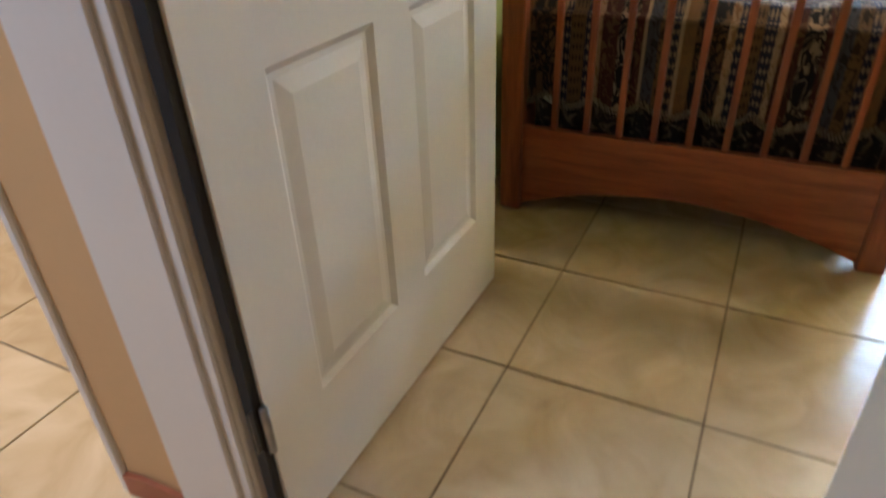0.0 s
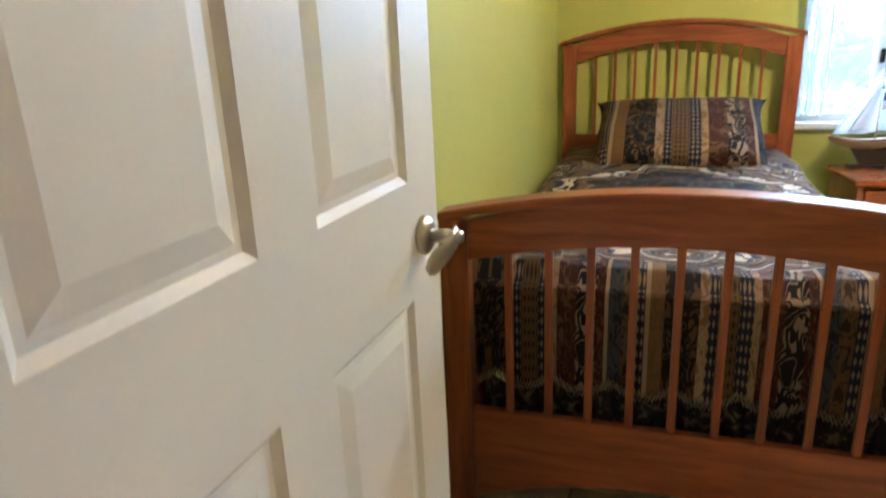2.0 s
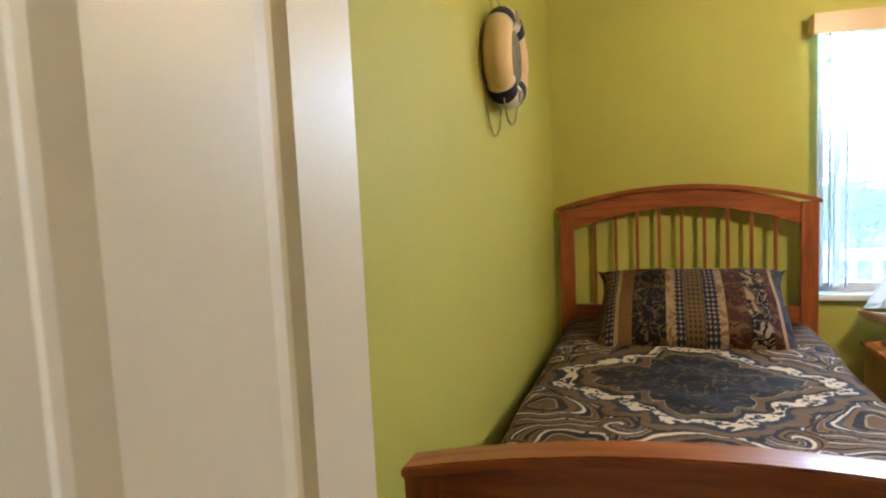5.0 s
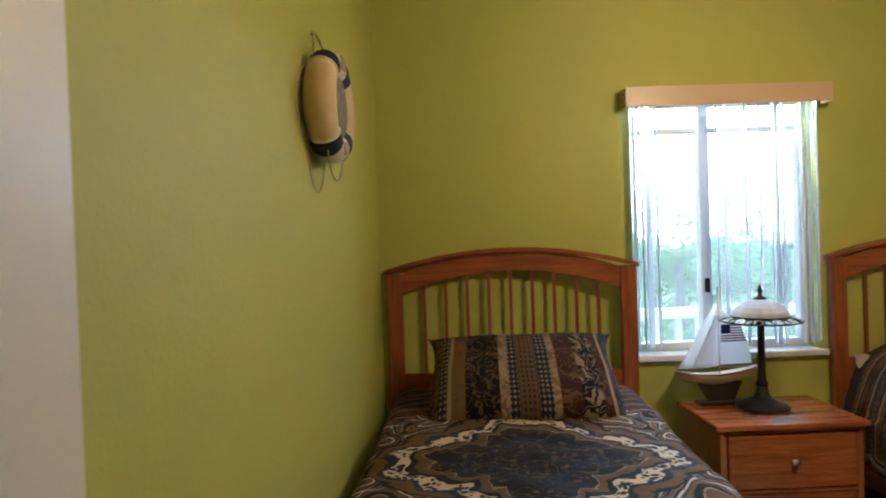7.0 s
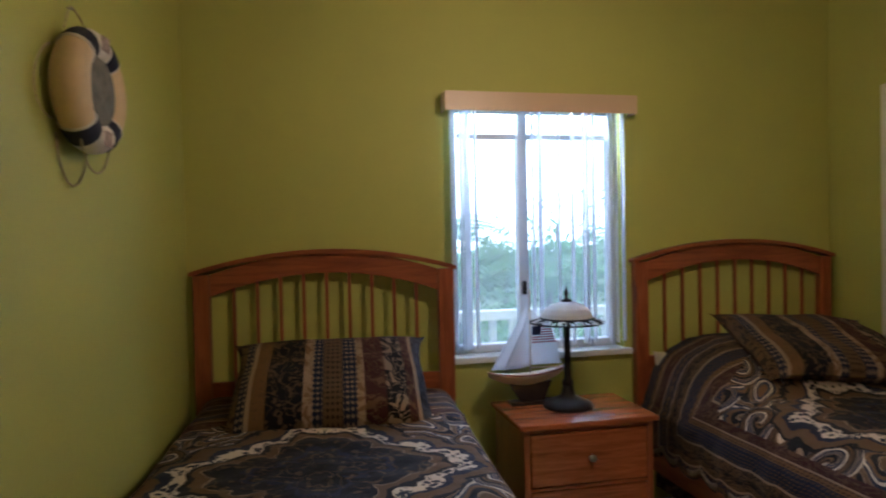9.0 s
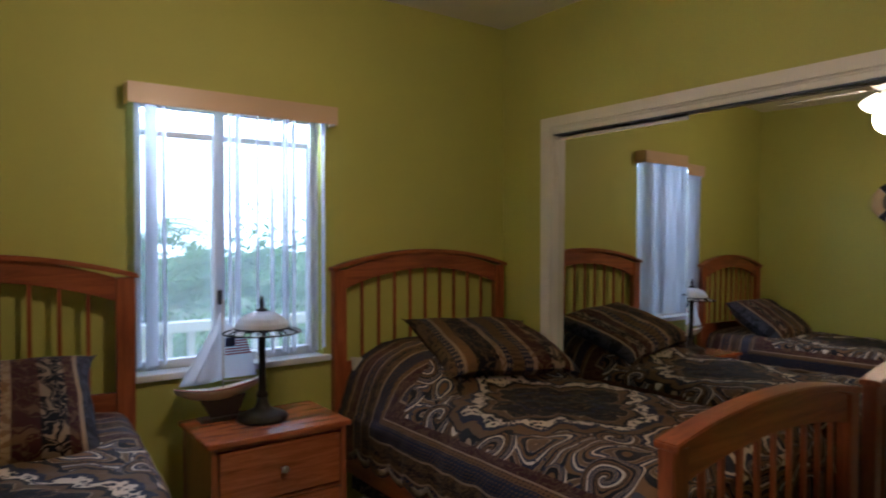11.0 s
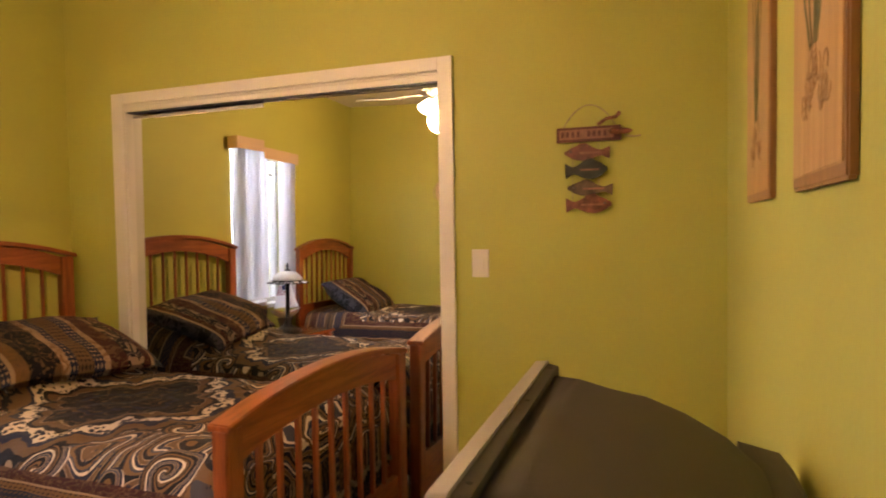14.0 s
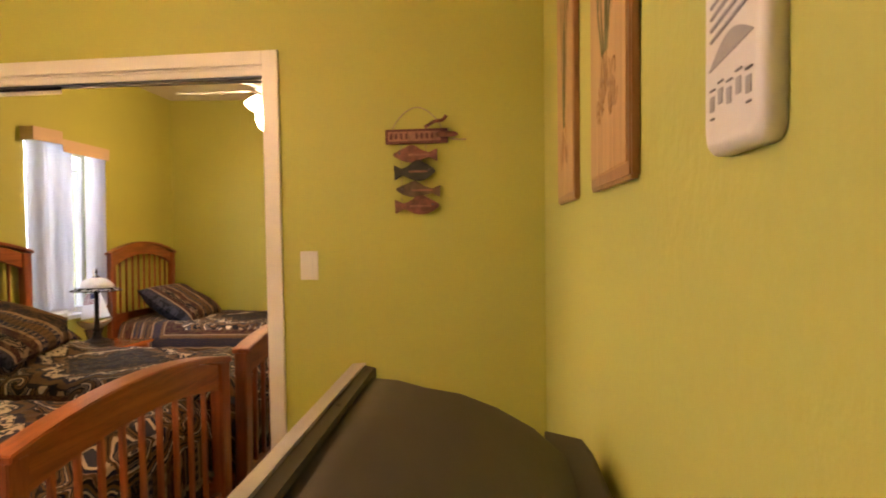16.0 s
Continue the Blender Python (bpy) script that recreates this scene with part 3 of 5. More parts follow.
def door_leaf(width, height, thick):
    cols = [(0.107, 0.376), (0.494, 0.767)]
    rows = [(0.25, 0.828), (1.022, 1.61), (1.72, 1.92)]
    xs = [-0.028, cols[0][0], cols[0][1], cols[1][0], cols[1][1], width]
    zs = [0, *[v for r in rows for v in r], height]
    bm = bmesh.new()
    for face, out in ((0.0, -1), (thick, 1)):
        for i in range(5):
            for j in range(7):
                if i in (1, 3) and j in (1, 3, 5):
                    panel_face(bm, xs[i], xs[i + 1], zs[j], zs[j + 1], face, out)
                else:
                    bm.faces.new([bm.verts.new(p) for p in ((xs[i], face, zs[j]), (xs[i + 1], face, zs[j]), (xs[i + 1], face, zs[j + 1]), (xs[i], face, zs[j + 1]))])
    for a, b in (((-0.028, 0), (-0.028, height)), ((width, 0), (width, height)), ((-0.028, 0), (width, 0)), ((-0.028, height), (width, height))):
        bm.faces.new([bm.verts.new(p) for p in ((a[0], 0, a[1]), (b[0], 0, b[1]), (b[0], thick, b[1]), (a[0], thick, a[1]))])
    bmesh.ops.remove_doubles(bm, verts=bm.verts, dist=1e-5)
    bmesh.ops.recalc_face_normals(bm, faces=bm.faces)
    return bm


# local x runs from the hinge to the handle, local -y is the face seen from the doorway
door = tagged(thing("door_1", "white six-panel door standing open with a nickel lever", "door", pose(0.146, 1.030, 0.024, 0, 0, 84.1)), kind="structure")
part("leaf", door_leaf(0.888, 2.018, 0.035), "white", door)
handle = part("door_handle", moved(lathe([(0.0, 0), (0.033, 0), (0.034, 0.004), (0.030, 0.010), (0.024, 0.014), (0.018, 0.016), (0.0, 0.016)], 28), pose(0.820, 0.0, 0.924, 90)), "brushed", door, "brushed nickel rose and lever", True)
part("lever_stem", moved(lathe([(0.0, 0), (0.0115, 0), (0.0115, 0.050), (0.009, 0.056), (0.0, 0.056)], 20), pose(0.820, -0.014, 0.924, 90)), "brushed", handle, "", True)
lever = bmesh.new()
prof = [(0.0, 0.014, 0.006), (0.03, 0.013, 0.005), (0.06, 0.015, 0.004), (0.085, 0.016, 0.0035), (0.100, 0.011, 0.003), (0.106, 0.003, 0.002)]
rings = []
for d, h, w in prof:
    rings.append([lever.verts.new((0.820 - 0.62 * d, -0.058 + 0.25 * d * d / 0.1 + w * math.cos(a), 0.924 - 0.034 * (d / 0.1) + 1.35 * h * math.sin(a))) for a in [2 * math.pi * i / 16 for i in range(16)]])
for a, b in zip(rings, rings[1:]):
    for i in range(16):
        lever.faces.new((a[i], a[(i + 1) % 16], b[(i + 1) % 16], b[i]))
lever.faces.new(rings[0][::-1])
lever.faces.new(rings[-1])
part("lever_blade", lever, "brushed", handle, "", True)
for z in (0.29, 1.02, 1.80):
    h = part("hinge", boxes((-0.055, -0.032, 0.010, 0.013, z - 0.045, z + 0.045), (-0.032, -0.0285, -0.002, 0.030, z - 0.045, z + 0.045), bevel=0.001), "steel", door, "dull steel butt hinge")
    part("hinge_knuckle", lathe([(0.0, -0.048), (0.007, -0.048), (0.007, 0.048), (0.0, 0.048)], 14, (-0.036, -0.004, z)), "steel", h, "", True)
# solid black strip in place of the shade between leaf and jamb
part("gap_shade", boxes((-0.046, -0.0285, 0.006, 0.028, 0, 2.018)), "gap", door, "black strip painted as shade in the hinge gap")


# ---- closet with mirrored sliding doors ----
piece = tagged(thing("closet_casing", "white painted closet casing", "trim"), kind="structure")
for row in ((XR - 0.016, XR - 0.001, CY0 - 0.061, CY0 + 0.004, 0, CZ + 0.056), (XR - 0.016, XR - 0.001, CY1 - 0.004, CY1 + 0.071, 0, CZ + 0.056), (XR - 0.016, XR - 0.001, CY0 + 0.004, CY1 - 0.004, CZ - 0.002, CZ + 0.056)):
    part("casing_board", boxes(row, bevel=0.003), "white", piece)
piece = tagged(thing("closet_jamb", "white closet jamb and track fascia", "trim"), kind="structure")
for row in ((XR + 0.001, XR + 0.118, CY0, CY0 + 0.012, 0, CZ), (XR + 0.001, XR + 0.118, CY1 - 0.012, CY1, 0, CZ), (XR + 0.001, XR + 0.118, CY0 + 0.012, CY1 - 0.012, CZ - 0.012, CZ), (XR + 0.001, XR + 0.010, CY0 + 0.012, CY1 - 0.012, CZ - 0.040, CZ - 0.014)):
    part("jamb_board", boxes(row, bevel=0.0), "white", piece)
structure("closet_track", boxes((XR + 0.012, XR + 0.075, CY0 + 0.012, CY1 - 0.012, CZ - 0.045, CZ - 0.013)), "track", "dark metal sliding door track", "trim")


def mirror_door(y0, y1, x, top, tilt, turn):
    """Hung out of true by angles that fit its reflections to the camera's view; local y runs back from the edge at y1.
    """
    d = thing("mirror_door", "frameless mirrored sliding closet door, closed", "mirror door", pose(x, y1, 0, 0, tilt, turn), "mirrored closet doors")
    w = y0 - y1
    part("mirror_pane", boxes((0, 0.005, w, 0, 0.03, top)), "mirror", d, "clear silvered mirror")
    part("backing", boxes((0.0055, 0.014, w, 0, 0.028, top)), "white", d)
    for z in (0.012, top):
        part("rail", boxes((-0.002, 0.014, w, 0, z, z + 0.016)), "white", d)


mirror_door(CY0 + 0.014, 3.325, XR + 0.012, 1.985, 0.9, 1.2)
mirror_door(3.285, CY1 - 0.014, XR + 0.040, 1.962, 0.3, 0.0)


# ---- window ----
win = tagged(thing("window_1", "white framed sliding window with a centre mullion", "window"), kind="structure")
part("window_frame", boxes((WX0, WX0 + 0.035, YW + 0.09, YW + 0.15, WZ0, WZ1), (WX1 - 0.035, WX1, YW + 0.09, YW + 0.15, WZ0, WZ1), (WX0 + 0.035, WX1 - 0.035, YW + 0.09, YW + 0.15, WZ0, WZ0 + 0.04), (WX0 + 0.035, WX1 - 0.035, YW + 0.09, YW + 0.15, WZ1 - 0.04, WZ1), bevel=0.003), "vinyl", win)
part("mullion", boxes((1.815, 1.865, YW + 0.085, YW + 0.148, WZ0 + 0.04, WZ1 - 0.04), bevel=0.003), "vinyl", win)
for x0, x1 in ((WX0 + 0.035, 1.815), (1.865, WX1 - 0.035)):
    part("muntin", boxes((x0, x1, YW + 0.105, YW + 0.135, 1.868, 1.894), bevel=0.002), "vinyl", win)
    p = part("pane", boxes((x0, x1, YW + 0.118, YW + 0.122, WZ0 + 0.04, WZ1 - 0.04)), "glass", win, "clear window pane")
    p.visible_shadow = False
# one added haze sheet behind each pane
for x0, x1 in ((WX0 + 0.035, 1.815), (1.865, WX1 - 0.035)):
    part("haze_pane", boxes((x0, x1, YW + 0.140, YW + 0.1405, WZ0 + 0.04, WZ1 - 0.04)), "haze_sheet", win, "thin pale sheet added as haze over the outdoors")
part("window_sill", boxes((WX0 - 0.025, WX1 + 0.03, YW - 0.035, YW + 0.088, WZ0 - 0.028, WZ0 + 0.002), bevel=0.005), "vinyl", win, "white marble window sill")
part("latch", boxes((1.826, 1.846, YW + 0.062, YW + 0.084, 1.08, 1.150), bevel=0.004), "bronze", win, "dark window latch")

blind = thing("vertical_blind", "white translucent vertical blind with a beige valance, vanes turned open", "blind")
val = part("valance", boxes((1.404, 2.380, 4.500, 4.506, 1.970, 2.060), (1.404, 1.410, 4.506, YW - 0.002, 1.970, 2.060), (2.374, 2.380, 4.506, YW - 0.002, 1.970, 2.060), (1.410, 2.374, 4.506, YW - 0.002, 2.054, 2.060), bevel=0.0015), "valance", blind, "beige vinyl valance")
part("headrail", boxes((1.415, 2.365, 4.535, 4.575, 1.985, 2.030)), "vinyl", blind)


def vane(x, turn, w=0.085):
    bm = bmesh.new()
    k = 7
    lo = []
    for i in range(k):
        s = i / (k - 1) - 0.5
        lo.append((s * w, 0.010 * (1 - 4 * s * s)))
    a = [bm.verts.new((p[0], p[1], 0.835)) for p in lo]
    b = [bm.verts.new((p[0], p[1], 1.990)) for p in lo]
    for i in range(k - 1):
        bm.faces.new((a[i], a[i + 1], b[i + 1], b[i]))
    bmesh.ops.solidify(bm, geom=bm.faces[:], thickness=0.0009)
    ob = part("vane", bm, "vane", blind, "", True)
    ob.matrix_world = pose(x, 4.556, 0, 0, 0, turn)


for i, x in enumerate((1.452, 1.490, 1.515, 1.560, 1.850, 1.885, 1.985, 2.055, 2.115, 2.135, 2.165, 2.255, 2.290, 2.325)):
    vane(x, 62 + 9 * math.sin(i * 2.3))


# ---- beds ----
def arch(x0, x1, ends, rise, k=28):
    """Points of a shallow arch from x0 to x1."""
    return [(x0 + (x1 - x0) * i / k, ends + rise * (1 - (2 * i / k - 1) ** 2)) for i in range(k + 1)]


def bow(x0, x1, low0, low_rise, top0, top_rise, y0, y1, bevel=0.003):
    return prism(arch(x0, x1, low0, low_rise) + arch(x0, x1, top0, top_rise)[::-1], y0, y1, "y", bevel)


def grid_cloth(nx, ny, place, uvs, thick=0.0):
    bm = bmesh.new()
    lay = bm.loops.layers.uv.new("UVMap")
    vs = [[bm.verts.new(place(i / nx, j / ny)) for i in range(nx + 1)] for j in range(ny + 1)]
    for j in range(ny):
        for i in range(nx):
            f = bm.faces.new((vs[j][i], vs[j][i + 1], vs[j + 1][i + 1], vs[j + 1][i]))
            for l, (a, b) in zip(f.loops, ((i, j), (i + 1, j), (i + 1, j + 1), (i, j + 1))):
                l[lay].uv = uvs(a / nx, b / ny)
    if thick:
        bmesh.ops.solidify(bm, geom=bm.faces[:], thickness=thick)
    return bm


HALF, TOP = 0.56, 0.665


def bed(m, label, length, up):
    """Local: x across, y from the foot (negative) to the head board's back at 0."""
    b = thing("bed", label, "bed", m, "pair of beds")
    hb = part("headboard", bow(-0.51, 0.51, 1.135, 0.095, 1.234, 0.090, -0.042, -0.014), "cherry", b, "arched cherry head board rail")
    part("cap", bow(-0.595, 0.595, 1.228, 0.088, 1.248, 0.090, -0.062, -0.002, 0.004), "cherry", hb)
    for s in (-1, 1):
        part("post", boxes((s * 0.545 - 0.036, s * 0.545 + 0.036, -0.052, -0.006, 0, 1.235), bevel=0.004), "cherry_up", b)
    part("lower_rail", boxes((-0.509, 0.509, -0.040, -0.016, 0.30, 0.755), bevel=0.003), "cherry", hb)
    for i in range(9):
        x = -0.408 + 0.102 * i
        part("spindle", boxes((x - 0.008, x + 0.008, -0.036, -0.020, 0.755, 1.14 + 0.095 * (1 - (x / 0.51) ** 2)), bevel=0.003), "cherry_up", hb)
    y0 = -length - 0.10
    fb = part("footboard", bow(-0.51, 0.51, 0.722 + up, 0.056, 0.828 + up, 0.062, y0 + 0.012, y0 + 0.042), "cherry", b, "arched cherry foot board rail")
    part("cap", bow(-0.582, 0.578, 0.826 + up, 0.062, 0.848 + up, 0.062, y0 - 0.012, y0 + 0.066, 0.004), "cherry", fb)
    for s in (-1, 1):
        part("post", boxes((s * 0.545 - 0.036, s * 0.545 + 0.036, y0, y0 + 0.052, 0, 0.832 + up), bevel=0.004), "cherry_up", b)
    part("lower_rail", prism([(-0.509, 0.02)] + arch(-0.47, 0.47, 0.035, 0.085) + [(0.509, 0.02), (0.509, 0.300), (-0.509, 0.300)], y0 + 0.012, y0 + 0.040, "y", 0.002), "cherry", fb)
    for i in range(9):
        x = -0.408 + 0.102 * i
        part("spindle", boxes((x - 0.0098, x + 0.0098, y0 + 0.018, y0 + 0.036, 0.300, 0.727 + up + 0.060 * (1 - (x / 0.51) ** 2)), bevel=0.003), "cherry_up", fb)
    for s in (-1, 1):
        part("side_rail", boxes((s * 0.525 - 0.012, s * 0.525 + 0.012, y0 + 0.053, -0.053, 0.20, 0.335), bevel=0.003), "cherry_along", b)
    part("mattress", boxes((-0.48, 0.48, y0 + 0.09, -0.06, 0.30, 0.61), bevel=0.04), "mattress", b)
    part("box_spring", boxes((-0.48, 0.48, y0 + 0.09, -0.06, 0.12, 0.295), bevel=0.02), "mattress", b)
    return b


def spread(m, seed, lift, bed_length, along):
    """Quilted bedspread: lies over the mattress and hangs at both sides and the foot, with a scalloped fringe."""
    y0, y1 = -bed_length - 0.050, -0.09
    drop = 0.26
    width = 2 * (HALF + drop)

    def fold(s, t):
        """s: across, in metres from the middle; t: along, in metres from the foot's hem."""
        a = abs(s)
        sgn = 1 if s >= 0 else -1
        r = 0.07 if lift < 0.1 else 0.13
        if a < HALF - r:
            x, z = s, TOP
        elif a < HALF + 0.5 * r:
            q = (a - (HALF - r)) / (1.5 * r) * math.pi / 2
            x, z = sgn * (HALF - r + r * math.sin(q)), TOP - r * (1 - math.cos(q))
        else:
            x, z = sgn * (HALF + 0.012 + 0.05 * (a - HALF)), TOP - r - (a - HALF - 0.5 * r)
        if t < drop - 0.02:
            y = y0 + 0.004
            z -= drop - t
        elif t < drop + 0.08:
            q = (t - drop + 0.02) / 0.10 * math.pi / 2
            y = y0 + 0.004 + 0.08 * (1 - math.cos(q))
            z -= 0.02 * (1 - math.sin(q))
        else:
            y = y0 + 0.084 + (t - drop - 0.08)
        return x, y, z

    length = drop + 0.08 + (y1 - (y0 + 0.084))

    def place(i, j):
        s, t = (i - 0.5) * width, j * length
        x, y, z = fold(s, t)
        n1 = noise.noise((s * 2.6 + seed, t * 2.6, seed)) * 0.020 + noise.noise((s * 7 + seed, t * 7, 3.0)) * 0.010
        if abs(s) > HALF:
            x += (0.012 * math.sin(t * 21 + seed) + 0.006 * math.sin(t * 47)) * (abs(s) - HALF) / drop * (1 if s > 0 else -1) * 0.8 + 0.006 * (1 if s > 0 else -1)
        elif t > drop + 0.05:
            z += n1 + 0.012 + 0.007 * noise.noise((s * 14, t * 14, seed))
            z += 0.030 * max(0.0, 1 - (t - drop) / 0.5) ** 2
            over = max(0.0, t - (length - 0.62)) / 0.62
            z += lift * math.sin(min(1, over * 1.5) * math.pi / 2) * (1 - (s / HALF) ** 4) * 0.5
        else:
            y += 0.004 * math.sin(s * 40) * (1 - t / drop)
        loop = 0.035 * abs(math.sin(math.pi * (t if abs(s) > HALF else s) / 0.15))
        if abs(s) > HALF + 0.035:
            z -= loop * max(0.0, (abs(s) - HALF) / drop) ** 2
        elif t < drop:
            z -= loop * (1 - t / drop) ** 2
        return x, y, z

    c = thing("bedspread", "navy, tan and cream paisley tapestry bedspread with a scalloped fringe", "bedspread", m, "matching bedspreads")
    part("cloth", grid_cloth(90, 120, place, lambda i, j: ((i - 0.5) * width, j * length - drop + along)), "tapestry", c, "", True)

    def hem(name, line, z):
        pts = []
        for x, y, along in line:
            pts.append((x, y, z - 0.036 * abs(math.sin(math.pi * along / 0.15))))
        strand = bmesh.new()
        for sign in (-1, 1):
            loops = [(x, y + 0.002 * sign, q + 0.011 * sign * (-1) ** i) for i, (x, y, q) in enumerate(pts)]
            copy = mesh("strand", tube(loops, 0.0035, 4), "fringe")
            strand.from_mesh(copy)
            bpy.data.meshes.remove(copy)
        part(name, strand, "fringe", c, "tan looped fringe", True)

    zb = TOP - 0.07 - drop + 0.035
    for s in (-1, 1):
        hem("fringe", [(s * (HALF + 0.032), y0 + 0.1 + (y1 - y0 - 0.12) * i / 220, drop + 0.096 + (y1 - y0 - 0.12) * i / 220) for i in range(221)], zb)
    hem("fringe", [(q, y0 - 0.004, q) for q in [-HALF + 0.03 + (2 * HALF - 0.06) * i / 110 for i in range(111)]], TOP - drop + 0.003)
    return c


def bed_skirt(m, length, labelled):
    c = thing("bed_skirt", "dark patterned gathered bed skirt", "bed skirt", m, "matching bed skirts")
    y0, y1 = -length - 0.022, -0.08

    def side(s):
        return grid_cloth(120, 6, lambda i, j: (s * (0.492 + 0.010 * math.sin(i * 260)), y0 + 0.03 + (y1 - y0 - 0.03) * i, 0.10 + 0.42 * j), lambda i, j: (i * 2, j * 0.45))

    for s in (-1, 1):
        part("side_panel", side(s), "skirt", c, "", True)
    part("foot_panel", grid_cloth(90, 6, lambda i, j: (-0.49 + 0.98 * i, y0 + 0.010 * math.sin(i * 150), 0.10 + 0.42 * j), lambda i, j: (i, j * 0.45)), "skirt", c, "", True)
    if labelled:
        part("care_label", moved(boxes((-0.022, 0.022, -0.001, 0.001, -0.014, 0.014)), pose(-0.435, y0 - 0.014, 0.385, 0, 28, 0)), "tag", c, "pale folded care label")
    return c


def pillow(m, w, h, d, seed, label, cloth="banded"):
    """Stuffed pillow with a pinched rim; local x across, y up the pillow, z its thickness."""
    def shape(sign):
        def place(i, j):
            u, v = 2 * i - 1, 2 * j - 1
            edge = max(0.0, (1 - u ** 4) * (1 - v ** 4)) ** 0.55
            ear = (abs(u) * abs(v)) ** 5
            wide = 1 - 0.07 * (1 - abs(v) ** 3) * abs(u) ** 5 - 0.06 * max(0.0, v) * (1 - ear)
            tall = 1 - 0.10 * (1 - abs(u) ** 4) * abs(v) ** 5
            z = sign * d * edge + 0.010 * noise.noise((u * 2.5 + seed, v * 2.5, sign * 2.0)) * edge + 0.012 * noise.noise((u * 1.5, v * 1.5, seed)) - 0.03 * ear * (1 if v < 0 else -0.3)
            return u * w / 2 * wide, v * h / 2 * tall, z
        return place
    p = thing("pillow", label, "pillow", m, "matching pillows")
    bm = grid_cloth(34, 24, shape(1), lambda i, j: (i, j * 0.6))
    part("front", bm, cloth, p, "", True)
    bm = grid_cloth(34, 24, shape(-1), lambda i, j: (i, j * 0.6))
    bmesh.ops.reverse_faces(bm, faces=bm.faces[:])
    part("back", bm, cloth, p, "", True)
    return p


BED_A = pose(0.848, 4.575, 0, 0, 0, -3.9)
BED_B = pose(2.958, 4.590, 0)
for k, (m, length) in enumerate(((BED_A, 2.15), (BED_B, 1.94))):
    bed(m, ("cherry wood slatted bed beside the plain wall", "cherry wood slatted bed beside the mirrored closet")[k], length, (0.006, -0.006)[k])
    bed_skirt(m, length, k == 0)
    spread(m, 3.1 + 5 * k, (0.06, 0.36)[k], length, (0.0, 0.26)[k])
pillow(BED_A @ pose(0.02, -0.385, 0.785, 33, 0, 0), 0.82, 0.53, 0.105, 1.0, "tan, navy and wine banded pillow leaning on the head board")
pillow(BED_B @ pose(0.12, -0.46, 0.838, 18, 4, -8), 0.80, 0.60, 0.07, 4.0, "tan, navy and wine banded pillow lying low on the bed")
pillow(BED_B @ pose(-0.36, -0.115, 0.690, 78, 0, 0), 0.32, 0.20, 0.04, 6.0, "cream ticking pillow tucked against the head board", "pillowwhite")


# ---- nightstand and what stands on it ----
NX0, NX1, NY0, NY1, NZ = 1.592, 2.216, 4.055, 4.492, 0.600
ns = thing("nightstand", "cherry wood nightstand with two drawers", "nightstand")
part("top", boxes((NX0, NX1, NY0, NY1, NZ - 0.022, NZ), bevel=0.004), "stand_across", ns)
for x in (NX0 + 0.02, NX1 - 0.045):
    part("side_panel", boxes((x, x + 0.025, NY0 + 0.02, NY1 - 0.01, 0, NZ - 0.022), bevel=0.002), "stand_up", ns)
part("back_panel", boxes((NX0 + 0.045, NX1 - 0.045, NY1 - 0.03, NY1 - 0.012, 0.04, NZ - 0.022)), "stand_up", ns)
part("bottom", boxes((NX0 + 0.045, NX1 - 0.045, NY0 + 0.05, NY1 - 0.03, 0.04, 0.06)), "stand_across", ns)
for z0, z1 in ((NZ - 0.040, NZ - 0.022), (0.318, 0.332), (0.04, 0.075)):
    part("front_rail", boxes((NX0 + 0.045, NX1 - 0.045, NY0 + 0.022, NY0 + 0.05, z0, z1)), "stand_across", ns)
for z0, z1 in ((0.336, 0.555), (0.080, 0.314)):
    d = part("drawer", boxes((NX0 + 0.050, NX1 - 0.050, NY0 + 0.014, NY0 + 0.034, z0, z1), bevel=0.004), "stand_across", ns)
    part("knob", moved(lathe([(0.0, 0), (0.007, 0), (0.006, 0.010), (0.015, 0.018), (0.014, 0.024), (0.0, 0.026)], 20), pose((NX0 + NX1) / 2, NY0 + 0.014, (z0 + z1) / 2, 90)), "brushed", d, "nickel knob", True)

LX, LY = 1.903, 4.300
tl = thing("table_lamp", "dark bronze table lamp with a white art-glass shade", "lamp", pose(LX, LY, NZ))
part("base", lathe([(0.0, 0), (0.108, 0), (0.112, 0.008), (0.106, 0.020), (0.085, 0.030), (0.060, 0.040), (0.036, 0.052), (0.026, 0.075), (0.022, 0.10), (0.0, 0.10)], 40), "bronze", tl, "", True)
part("stem", lathe([(0.0, 0.10), (0.024, 0.10), (0.026, 0.112), (0.018, 0.125), (0.015, 0.20), (0.015, 0.36), (0.019, 0.372), (0.010, 0.385), (0.008, 0.48), (0.0, 0.48)], 24), "bronze", tl, "", True)
shade = part("shade", lathe([(0.118, 0.404), (0.112, 0.425), (0.095, 0.447), (0.070, 0.464), (0.040, 0.475), (0.014, 0.478), (0.014, 0.475), (0.040, 0.471), (0.068, 0.460), (0.092, 0.443), (0.108, 0.423), (0.114, 0.404)], 16), "shade", tl, "white panelled art glass", False)
part("border_ring", lathe([(0.118, 0.398), (0.122, 0.402), (0.120, 0.408), (0.114, 0.406), (0.118, 0.398)], 32), "bronze", shade)
for i in range(24):
    a = 2 * math.pi * i / 24
    part("border_loop", moved(tube([(0.022 * math.cos(q), 0.016 * math.sin(q), 0) for q in [2 * math.pi * j / 10 for j in range(10)]], 0.0035, 5, True), pose(0.146 * math.cos(a), 0.146 * math.sin(a), 0.392, 0, 20, math.degrees(a))), "bronze" if i % 2 else "shade", shade)
